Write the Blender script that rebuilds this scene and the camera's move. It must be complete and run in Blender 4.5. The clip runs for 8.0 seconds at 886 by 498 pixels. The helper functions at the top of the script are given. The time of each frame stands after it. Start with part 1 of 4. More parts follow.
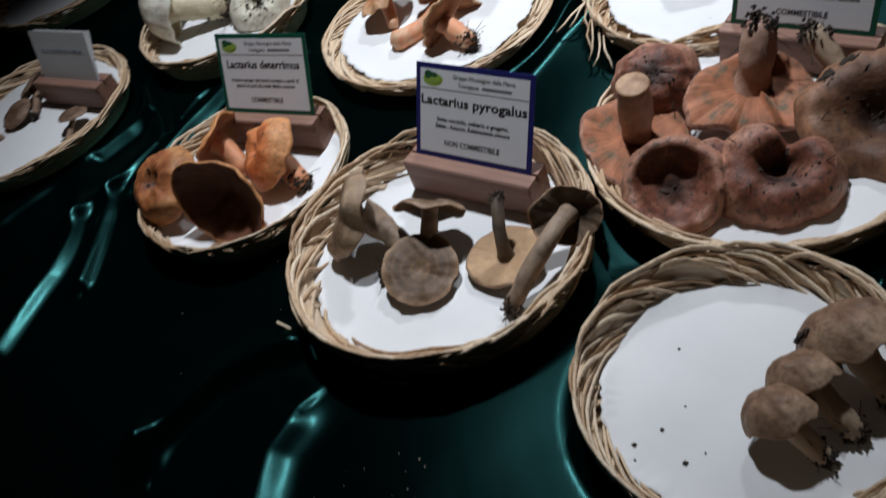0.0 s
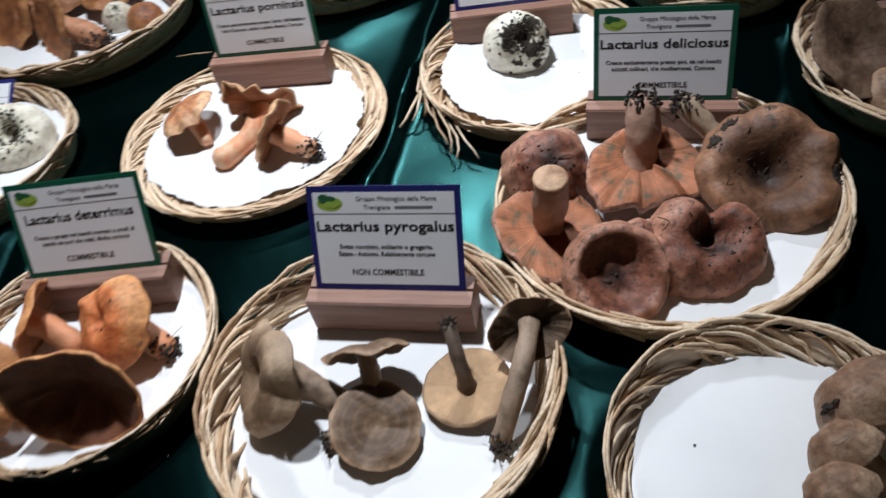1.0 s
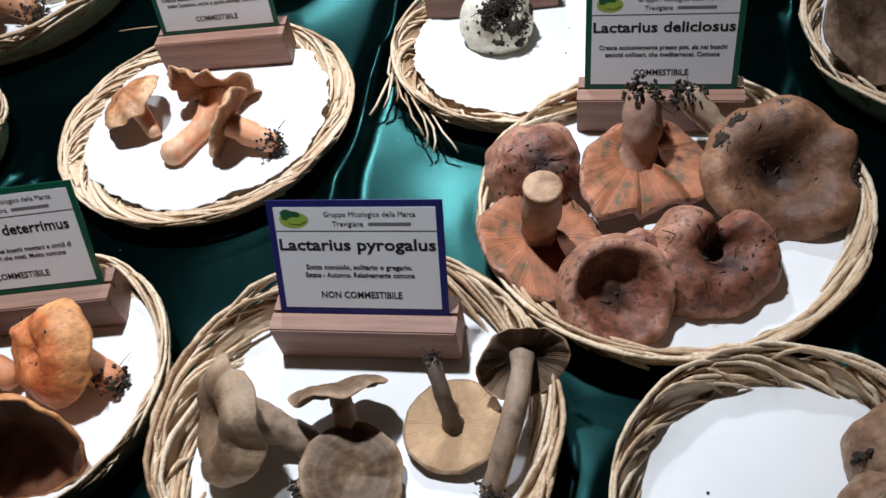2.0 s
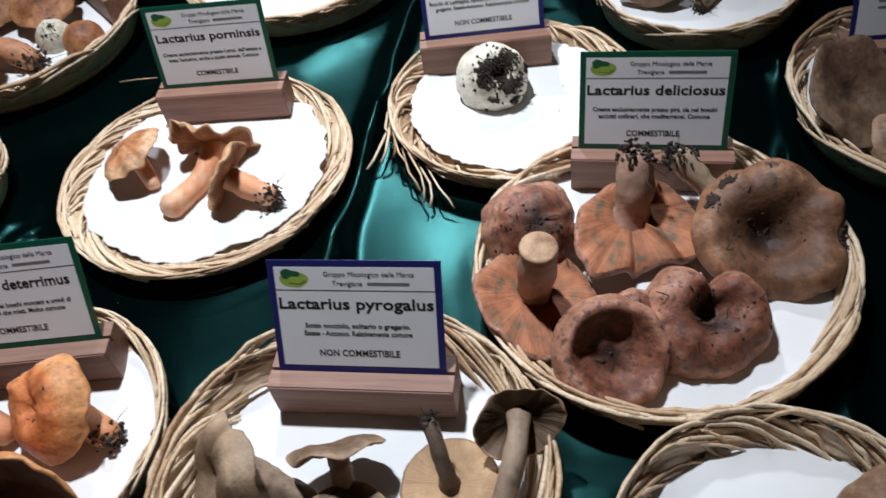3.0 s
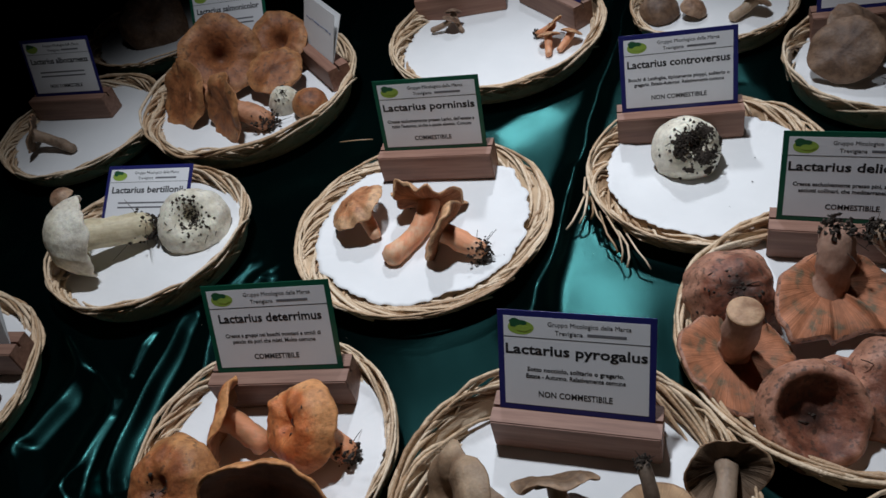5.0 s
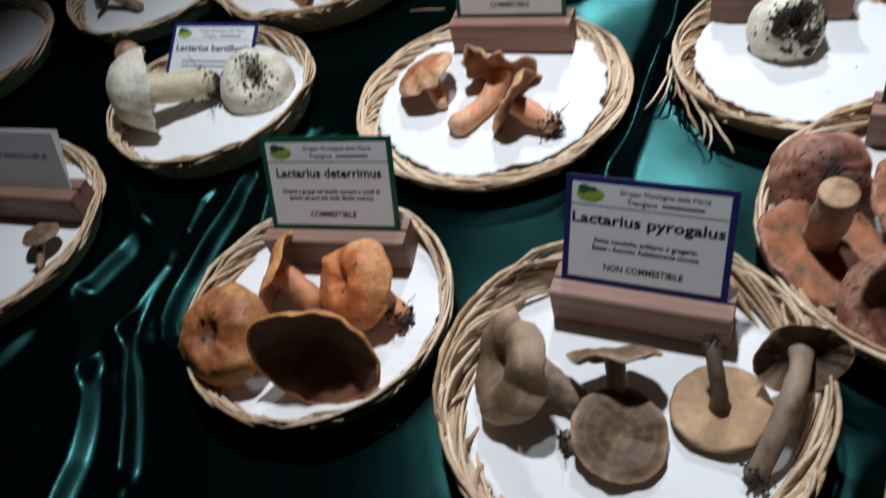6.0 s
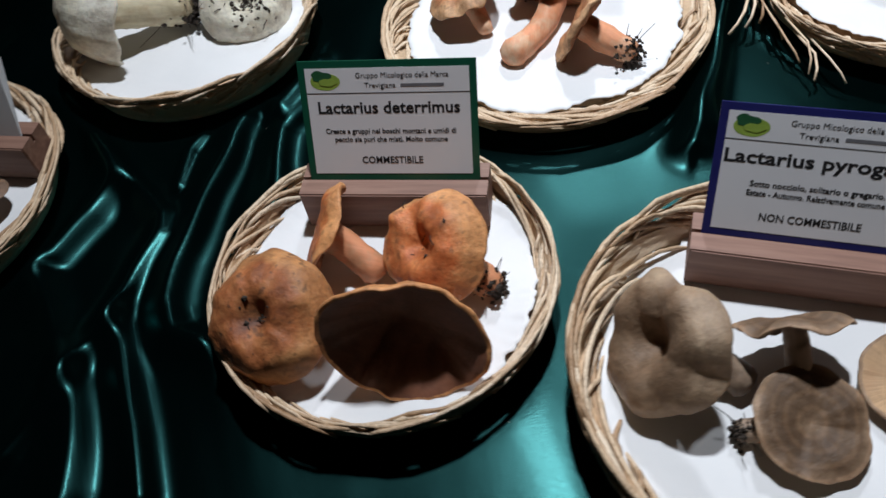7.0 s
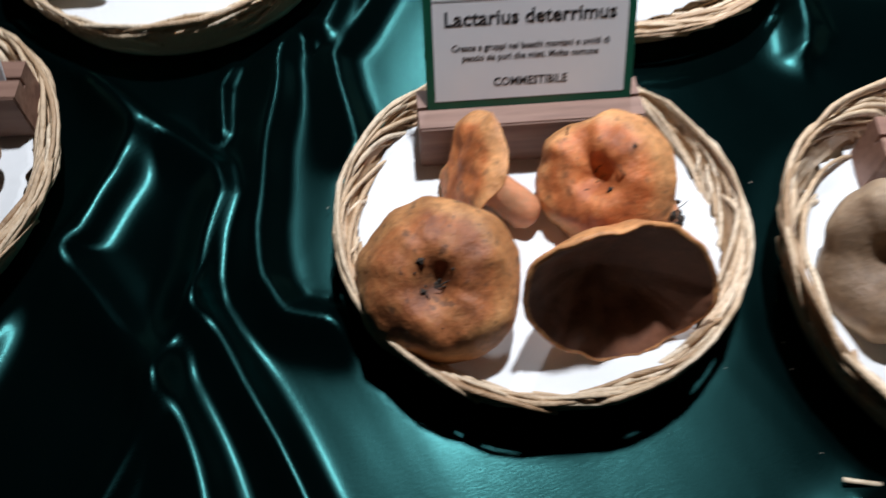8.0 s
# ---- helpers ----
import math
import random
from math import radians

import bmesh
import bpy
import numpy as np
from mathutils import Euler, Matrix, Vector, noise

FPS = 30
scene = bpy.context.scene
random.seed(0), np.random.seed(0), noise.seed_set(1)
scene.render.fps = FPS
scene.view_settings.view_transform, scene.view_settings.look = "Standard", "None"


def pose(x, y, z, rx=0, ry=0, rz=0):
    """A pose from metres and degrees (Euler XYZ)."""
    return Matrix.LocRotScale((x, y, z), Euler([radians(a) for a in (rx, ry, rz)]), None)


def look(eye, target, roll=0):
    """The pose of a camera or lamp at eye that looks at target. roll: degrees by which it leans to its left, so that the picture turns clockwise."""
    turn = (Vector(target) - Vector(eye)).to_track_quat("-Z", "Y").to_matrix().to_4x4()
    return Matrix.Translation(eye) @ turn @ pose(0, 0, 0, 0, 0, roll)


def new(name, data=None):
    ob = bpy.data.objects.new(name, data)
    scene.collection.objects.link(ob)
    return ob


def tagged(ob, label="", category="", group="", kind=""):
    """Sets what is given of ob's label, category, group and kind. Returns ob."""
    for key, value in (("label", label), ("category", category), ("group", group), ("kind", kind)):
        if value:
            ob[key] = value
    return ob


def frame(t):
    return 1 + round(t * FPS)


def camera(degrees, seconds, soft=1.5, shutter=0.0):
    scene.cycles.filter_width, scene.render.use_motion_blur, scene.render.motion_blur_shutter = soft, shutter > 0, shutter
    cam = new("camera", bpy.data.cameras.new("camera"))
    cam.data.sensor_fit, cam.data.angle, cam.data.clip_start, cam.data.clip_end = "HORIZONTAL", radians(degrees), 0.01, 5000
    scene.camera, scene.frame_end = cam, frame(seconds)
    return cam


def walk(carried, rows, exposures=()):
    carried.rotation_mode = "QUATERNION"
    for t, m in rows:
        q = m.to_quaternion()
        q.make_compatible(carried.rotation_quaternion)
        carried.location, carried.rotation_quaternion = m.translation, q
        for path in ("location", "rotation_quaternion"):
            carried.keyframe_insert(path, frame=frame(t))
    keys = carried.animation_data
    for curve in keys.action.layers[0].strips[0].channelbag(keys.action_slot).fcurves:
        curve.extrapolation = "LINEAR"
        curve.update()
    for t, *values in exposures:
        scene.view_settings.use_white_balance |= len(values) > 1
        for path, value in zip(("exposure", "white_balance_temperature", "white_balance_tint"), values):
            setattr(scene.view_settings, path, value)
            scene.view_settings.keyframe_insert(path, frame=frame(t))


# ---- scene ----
cam = camera(57.9, 8.0, shutter=0.4)
PATH = [
    (0, (0.108, 0.174, 0.447), (-0.293, 1.548, -0.95), -23.3),
    (0.5, (0.036, 0.216, 0.474), (-0.028, 1.629, -0.94), -18.0),
    (1, (-0.032, 0.286, 0.463), (0.302, 1.621, -0.989), -13.3),
    (1.2, (-0.032, 0.314, 0.463), (0.324, 1.556, -1.063), -12.9),
    (2.3, (-0.001, 0.36, 0.444), (0.362, 1.576, -1.101), -12.1),
    (2.5, (0.003, 0.362, 0.448), (0.384, 1.577, -1.094), -11.9),
    (3, (-0.012, 0.365, 0.464), (0.406, 1.628, -1.029), -10.5),
    (3.5, (-0.041, 0.361, 0.481), (0.311, 1.692, -0.969), -11.8),
    (4, (-0.06, 0.353, 0.497), (0.195, 1.753, -0.909), -13.7),
    (5.3, (-0.078, 0.343, 0.526), (0.06, 1.816, -0.82), -16.1),
    (5.5, (-0.078, 0.34, 0.519), (0.025, 1.823, -0.819), -16.1),
    (6, (-0.091, 0.343, 0.478), (-0.127, 1.698, -0.993), -17.8),
    (6.5, (-0.104, 0.387, 0.437), (-0.225, 1.649, -1.11), -20.0),
    (7, (-0.212, 0.45, 0.41), (-0.016, 1.662, -1.169), -11.1),
    (7.5, (-0.312, 0.498, 0.407), (0.178, 1.558, -1.217), -3.9),
    (8, (-0.363, 0.566, 0.361), (0.175, 1.486, -1.332), 0.8),
]
EXPOSURES = [(0, -0.28), (0.5, 0.12), (1, 0.18), (2.5, 0.3), (3.5, -0.08), (4, -0.33), (5.5, -0.62), (6, -0.2), (6.5, -0.15), (7.5, -0.08), (8, 0.34)]
walk(cam, [(t, look(eye, target, roll)) for t, eye, target, roll in PATH], EXPOSURES)

# ---- light: a cool-white spot over the table and one far behind it, in a dim hall ----
world = bpy.data.worlds.new("hall_air")
scene.world = world
world.use_nodes = True
world.node_tree.nodes["Background"].inputs[0].default_value = (0.75, 0.9, 1.0, 1)
world.node_tree.nodes["Background"].inputs[1].default_value = 0.02


def spot(name, eye, target, watts, degrees, blend, size, colour):
    data = bpy.data.lights.new(name, "SPOT")
    data.energy, data.spot_size, data.spot_blend, data.shadow_soft_size, data.color = watts, radians(degrees), blend, size, colour
    ob = new(name, data)
    ob.matrix_world = look(eye, target)
    return ob


spot("ceiling_spot", (0.07, 1.1, 1.35), (-0.02, 0.88, 0.0), 90, 62, 1.0, 0.042, (0.92, 0.985, 1.085))
spot("ceiling_spot", (0.6, 2.05, 1.4), (0.1, 0.84, 0.0), 70, 27, 1.0, 0.05, (0.92, 0.985, 1.085))


# ---- materials ----
def material(name):
    m = bpy.data.materials.new(name)
    m.use_nodes = True
    nt = m.node_tree
    return m, nt, nt.nodes["Principled BSDF"]


def add(nt, kind, **values):
    n = nt.nodes.new(kind)
    for key, value in values.items():
        if key in n.inputs:
            n.inputs[key].default_value = value
    return n


def ramp(nt, fac, stops):
    n = nt.nodes.new("ShaderNodeValToRGB")
    cr = n.color_ramp
    while len(cr.elements) < len(stops):
        cr.elements.new(0.5)
    for e, (p, c) in zip(cr.elements, stops):
        e.position, e.color = p, (*c, 1)
    nt.links.new(fac, n.inputs[0])
    return n.outputs[0]


def mixed(nt, fac, a, b, mode="MIX"):
    n = nt.nodes.new("ShaderNodeMix")
    n.data_type, n.blend_type = "RGBA", mode
    if isinstance(fac, float):
        n.inputs[0].default_value = fac
    else:
        nt.links.new(fac, n.inputs[0])
    for i, v in ((6, a), (7, b)):
        if isinstance(v, tuple):
            n.inputs[i].default_value = (*v, 1)
        else:
            nt.links.new(v, n.inputs[i])
    return n.outputs[2]


def noise_tex(nt, coord, scale, detail=4.0, rough=0.55):
    n = add(nt, "ShaderNodeTexNoise", Scale=scale, Detail=detail, Roughness=rough)
    nt.links.new(coord, n.inputs["Vector"])
    return n.outputs[0]


def coords(nt, which="Object", scale=None):
    c = nt.nodes.new("ShaderNodeTexCoord").outputs[which]
    if scale:
        mp = nt.nodes.new("ShaderNodeMapping")
        mp.inputs["Scale"].default_value = scale
        nt.links.new(c, mp.inputs["Vector"])
        c = mp.outputs[0]
    return c


def bump(nt, bsdf, height, strength, distance):
    b = nt.nodes.new("ShaderNodeBump")
    b.inputs["Strength"].default_value, b.inputs["Distance"].default_value = strength, distance
    nt.links.new(height, b.inputs["Height"])
    nt.links.new(b.outputs[0], bsdf.inputs["Normal"])


def plain(name, colour, rough=0.6, metal=0.0, vary=0.12, scale=60, relief=0.15):
    m, nt, b = material(name)
    c = coords(nt)
    n = noise_tex(nt, c, scale)
    lo, hi = tuple(v * (1 - vary) for v in colour), tuple(min(1, v * (1 + vary)) for v in colour)
    nt.links.new(ramp(nt, n, [(0.3, lo), (0.7, hi)]), b.inputs["Base Color"])
    b.inputs["Roughness"].default_value, b.inputs["Metallic"].default_value = rough, metal
    if relief:
        bump(nt, b, noise_tex(nt, c, scale * 6), relief, 0.0006)
    return m


def satin_cloth():
    """Satin: hardly any diffuse light, a tight coloured gloss, fine threads."""
    m, nt, b = material("green_satin")
    c = coords(nt)
    fine = noise_tex(nt, coords(nt, "Object", (1, 6, 1)), 300, 3)
    broad = noise_tex(nt, c, 7, 3)
    soft = nt.nodes.new("ShaderNodeBsdfDiffuse")
    nt.links.new(mixed(nt, broad, (0.0003, 0.0014, 0.0014), (0.0004, 0.002, 0.002)), soft.inputs["Color"])
    gloss = nt.nodes.new("ShaderNodeBsdfAnisotropic")
    gloss.distribution = "BECKMANN"
    slant = nt.nodes.new("ShaderNodeLayerWeight")
    slant.inputs["Blend"].default_value = 0.5
    glance = ramp(nt, slant.outputs["Facing"], [(0.2, (0.55, 0.55, 0.55)), (0.34, (0.85, 0.85, 0.85)), (0.5, (1.5, 1.5, 1.5)), (0.7, (1.8, 1.8, 1.8))])
    nt.links.new(mixed(nt, 1.0, mixed(nt, broad, (0.003, 0.011, 0.0105), (0.0039, 0.0146, 0.0139)), glance, "MULTIPLY"), gloss.inputs["Color"])
    rough = nt.nodes.new("ShaderNodeMapRange")
    rough.inputs["To Min"].default_value, rough.inputs["To Max"].default_value = 0.16, 0.245
    nt.links.new(fine, rough.inputs["Value"])
    nt.links.new(rough.outputs[0], gloss.inputs["Roughness"])
    bp = nt.nodes.new("ShaderNodeBump")
    bp.inputs["Strength"].default_value, bp.inputs["Distance"].default_value = 0.12, 0.0005
    nt.links.new(fine, bp.inputs["Height"])
    # shallow drawn creases over part of the cloth
    crease = noise_tex(nt, coords(nt, "Object", (1, 0.4, 1)), 19, 2, 0.4)
    patch = ramp(nt, noise_tex(nt, c, 4.5, 2), [(0.42, (0, 0, 0)), (0.62, (1, 1, 1))])
    bq = nt.nodes.new("ShaderNodeBump")
    bq.inputs["Strength"].default_value, bq.inputs["Distance"].default_value = 0.25, 0.006
    nt.links.new(mixed(nt, 1.0, crease, patch, "MULTIPLY"), bq.inputs["Height"])
    nt.links.new(bq.outputs[0], bp.inputs["Normal"])
    nt.links.new(bp.outputs[0], gloss.inputs["Normal"]), nt.links.new(bp.outputs[0], soft.inputs["Normal"])
    both = nt.nodes.new("ShaderNodeAddShader")
    nt.links.new(soft.outputs[0], both.inputs[0]), nt.links.new(gloss.outputs[0], both.inputs[1])
    sheen = nt.nodes.new("ShaderNodeBsdfAnisotropic")
    sheen.distribution = "BECKMANN"
    sheen.inputs["Roughness"].default_value = 0.36
    nt.links.new(mixed(nt, 1.0, (0.0046, 0.018, 0.0171), glance, "MULTIPLY"), sheen.inputs["Color"])
    nt.links.new(bp.outputs[0], sheen.inputs["Normal"])
    three = nt.nodes.new("ShaderNodeAddShader")
    nt.links.new(both.outputs[0], three.inputs[0]), nt.links.new(sheen.outputs[0], three.inputs[1])
    nt.links.new(three.outputs[0], nt.nodes["Material Output"].inputs["Surface"])
    nt.nodes.remove(b)
    return m


def willow():
    m, nt, b = material("willow_rods")
    c = coords(nt)
    rnd = nt.nodes.new("ShaderNodeObjectInfo").outputs["Random"]
    isl = nt.nodes.new("ShaderNodeNewGeometry").outputs["Random Per Island"]
    plus = nt.nodes.new("ShaderNodeMath")
    plus.operation = "ADD"
    nt.links.new(rnd, plus.inputs[0]), nt.links.new(isl, plus.inputs[1])
    wrap = nt.nodes.new("ShaderNodeMath")
    wrap.operation = "FRACT"
    nt.links.new(plus.outputs[0], wrap.inputs[0])
    tone = ramp(nt, wrap.outputs[0], [(0.0, (0.4, 0.24, 0.13)), (0.2, (0.6, 0.41, 0.25)), (0.6, (0.73, 0.55, 0.37)), (1.0, (0.83, 0.67, 0.49))])
    grain = noise_tex(nt, c, 22, 6, 0.65)
    spots = ramp(nt, grain, [(0.3, (0.45, 0.38, 0.3)), (0.5, (1, 1, 1)), (1.0, (1, 1, 1))])
    nt.links.new(mixed(nt, 0.75, tone, spots, "MULTIPLY"), b.inputs["Base Color"])
    b.inputs["Roughness"].default_value = 0.42
    bump(nt, b, noise_tex(nt, c, 60, 5), 0.3, 0.01)
    return m


def card_wood():
    m, nt, b = material("brown_wood")
    c = coords(nt, "Object", (1, 14, 14))
    g = noise_tex(nt, c, 14, 6, 0.6)
    rnd = nt.nodes.new("ShaderNodeObjectInfo").outputs["Random"]
    tone = ramp(nt, rnd, [(0, (0.9, 0.86, 0.84)), (1, (1.12, 1.0, 0.95))])
    col = ramp(nt, g, [(0.25, (0.165, 0.085, 0.06)), (0.5, (0.25, 0.138, 0.098)), (0.75, (0.33, 0.2, 0.145))])
    nt.links.new(mixed(nt, 1.0, col, tone, "MULTIPLY"), b.inputs["Base Color"])
    b.inputs["Roughness"].default_value = 0.6
    bump(nt, b, g, 0.25, 0.001)
    return m


def cap_skin(name, centre, middle, edge, spots=(0.05, 0.03, 0.02), spot_amount=0.35, rough=0.62, core=0.12, mottle=0.9, wobble=0.35, fleck_scale=120, fleck_from=0.62, rings=0.0, crust=0.0):
    """Cap skin: rings of colour from the middle outwards, blotches and dark flecks."""
    m, nt, b = material(name)
    gen, ob = coords(nt, "Generated"), coords(nt)
    sub = nt.nodes.new("ShaderNodeVectorMath")
    sub.operation = "SUBTRACT"
    sub.inputs[1].default_value = (0.5, 0.5, 0.5)
    nt.links.new(gen, sub.inputs[0])
    flat = nt.nodes.new("ShaderNodeVectorMath")
    flat.operation = "MULTIPLY"
    flat.inputs[1].default_value = (2, 2, 0)
    nt.links.new(sub.outputs[0], flat.inputs[0])
    ln = nt.nodes.new("ShaderNodeVectorMath")
    ln.operation = "LENGTH"
    nt.links.new(flat.outputs[0], ln.inputs[0])
    wob = nt.nodes.new("ShaderNodeMath")
    wob.operation = "MULTIPLY_ADD"
    wob.inputs[1].default_value = wobble
    blot = noise_tex(nt, ob, 70, 4)
    nt.links.new(blot, wob.inputs[0]), nt.links.new(ln.outputs["Value"], wob.inputs[2])
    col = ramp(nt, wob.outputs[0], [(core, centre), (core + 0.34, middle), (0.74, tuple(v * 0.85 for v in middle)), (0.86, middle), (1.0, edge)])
    if rings:
        turn = nt.nodes.new("ShaderNodeMath")
        turn.operation = "SINE"
        scale = nt.nodes.new("ShaderNodeMath")
        scale.operation = "MULTIPLY"
        scale.inputs[1].default_value = 26
        nt.links.new(wob.outputs[0], scale.inputs[0]), nt.links.new(scale.outputs[0], turn.inputs[0])
        col = mixed(nt, rings, col, ramp(nt, turn.outputs[0], [(0.0, (0.62, 0.6, 0.58)), (1.0, (1.15, 1.12, 1.08))]), "MULTIPLY")
    if crust:
        pale = ramp(nt, noise_tex(nt, ob, 105, 5, 0.7), [(0.5, (0, 0, 0)), (0.62, (1, 1, 1))])
        pk = nt.nodes.new("ShaderNodeMath")
        pk.operation = "MULTIPLY"
        pk.inputs[1].default_value = crust
        nt.links.new(pale, pk.inputs[0])
        col = mixed(nt, pk.outputs[0], col, edge)
    mott = ramp(nt, noise_tex(nt, ob, 190, 6, 0.7), [(0.3, (0.5, 0.45, 0.42)), (0.52, (1.0, 1.0, 1.0)), (0.75, (1.3, 1.27, 1.2))])
    col = mixed(nt, mottle, col, mott, "MULTIPLY")
    stain = ramp(nt, noise_tex(nt, ob, 38, 3, 0.5), [(0.36, (0.6, 0.52, 0.45)), (0.56, (1.05, 1.05, 1.05))])
    col = mixed(nt, mottle * 0.9, col, stain, "MULTIPLY")
    fleck = ramp(nt, noise_tex(nt, ob, fleck_scale, 3, 0.5), [(fleck_from, (0, 0, 0)), (fleck_from + 0.08, (1, 1, 1))])
    fm = nt.nodes.new("ShaderNodeMath")
    fm.operation = "MULTIPLY"
    fm.inputs[1].default_value = spot_amount
    nt.links.new(fleck, fm.inputs[0])
    nt.links.new(mixed(nt, fm.outputs[0], col, spots), b.inputs["Base Color"])
    b.inputs["Roughness"].default_value = rough
    b.inputs["Subsurface Weight"].default_value = 0.08
    b.inputs["Subsurface Scale"].default_value = 0.004
    b.inputs["Subsurface Radius"].default_value = (1.0, 0.45, 0.25)
    bump(nt, b, noise_tex(nt, ob, 260, 6, 0.6), 0.5, 0.0016)
    return m


def flesh(name, colour, stain, rough=0.65, along=True):
    """Stem or gill flesh: streaked along its length, stained in patches."""
    m, nt, b = material(name)
    ob = coords(nt)
    streak = noise_tex(nt, coords(nt, "Object", (1, 1, 0.16 if along else 1)), 380, 4)
    patch = noise_tex(nt, ob, 75, 4, 0.6)
    col = ramp(nt, patch, [(0.32, stain), (0.55, colour), (0.8, tuple(min(1, v * 1.15) for v in colour))])
    tone = ramp(nt, streak, [(0.3, (0.84, 0.82, 0.8)), (0.65, (1.06, 1.06, 1.06))])
    nt.links.new(mixed(nt, 0.8, col, tone, "MULTIPLY"), b.inputs["Base Color"])
    b.inputs["Roughness"].default_value = rough
    b.inputs["Subsurface Weight"].default_value = 0.1
    b.inputs["Subsurface Scale"].default_value = 0.004
    b.inputs["Subsurface Radius"].default_value = (1.0, 0.45, 0.25)
    bump(nt, b, streak, 0.4, 0.0008)
    return m


def gill_flesh(name, colour, stain, dark=0.76):
    """Gills: fine lines fanning out from the stem, stained in patches."""
    m, nt, b = material(name)
    ob = coords(nt)
    grad = nt.nodes.new("ShaderNodeTexGradient")
    grad.gradient_type = "RADIAL"
    nt.links.new(ob, grad.inputs[0])
    line = nt.nodes.new("ShaderNodeTexNoise")
    line.noise_dimensions = "1D"
    line.inputs["Scale"].default_value, line.inputs["Detail"].default_value = 230, 3
    nt.links.new(grad.outputs[1], line.inputs["W"])
    patch = noise_tex(nt, ob, 60, 4, 0.6)
    col = ramp(nt, patch, [(0.34, stain), (0.47, tuple(v * 0.85 for v in colour)), (0.56, colour), (0.72, tuple(min(1, v * 1.25) for v in colour))])
    tone = ramp(nt, line.outputs[0], [(0.36, (dark, dark, dark)), (0.56, (1.0, 1.0, 1.0)), (0.75, (1.12, 1.1, 1.08))])
    nt.links.new(mixed(nt, 0.9, col, tone, "MULTIPLY"), b.inputs["Base Color"])
    b.inputs["Roughness"].default_value = 0.7
    bump(nt, b, line.outputs[0], 0.4, 0.001)
    return m


SATIN, WILLOW, WOOD = satin_cloth(), willow(), card_wood()
PAPER = plain("white_paper", (0.76, 0.76, 0.755), 0.75, vary=0.03, scale=18, relief=0.25)
CARD_WHITE = plain("white_card", (0.78, 0.78, 0.79), 0.32, vary=0.02, scale=30, relief=0)
CARD_GREEN = plain("green_card_border", (0.008, 0.085, 0.048), 0.3, vary=0.08, relief=0)
CARD_BLUE = plain("blue_card_border", (0.02, 0.022, 0.13), 0.3, vary=0.08, relief=0)
INK = plain("black_ink", (0.012, 0.012, 0.014), 0.5, vary=0.05, relief=0)
LOGO_GREEN = plain("leaf_green_print", (0.3, 0.43, 0.07), 0.4, relief=0)
LOGO_DARK = plain("dark_green_print", (0.02, 0.1, 0.04), 0.4, relief=0)
GREY_INK = plain("grey_ink", (0.16, 0.16, 0.17), 0.5, relief=0)
PEN = plain("grey_pen", (0.2, 0.25, 0.4), 0.5, relief=0)
SOIL = plain("damp_soil", (0.032, 0.022, 0.015), 0.9, vary=0.5, scale=300, relief=0.8)
DARK_WALL = plain("dark_hall_paint", (0.03, 0.032, 0.035), 0.8)
DARK_FLOOR = plain("dark_hall_floor", (0.03, 0.028, 0.026), 0.6)

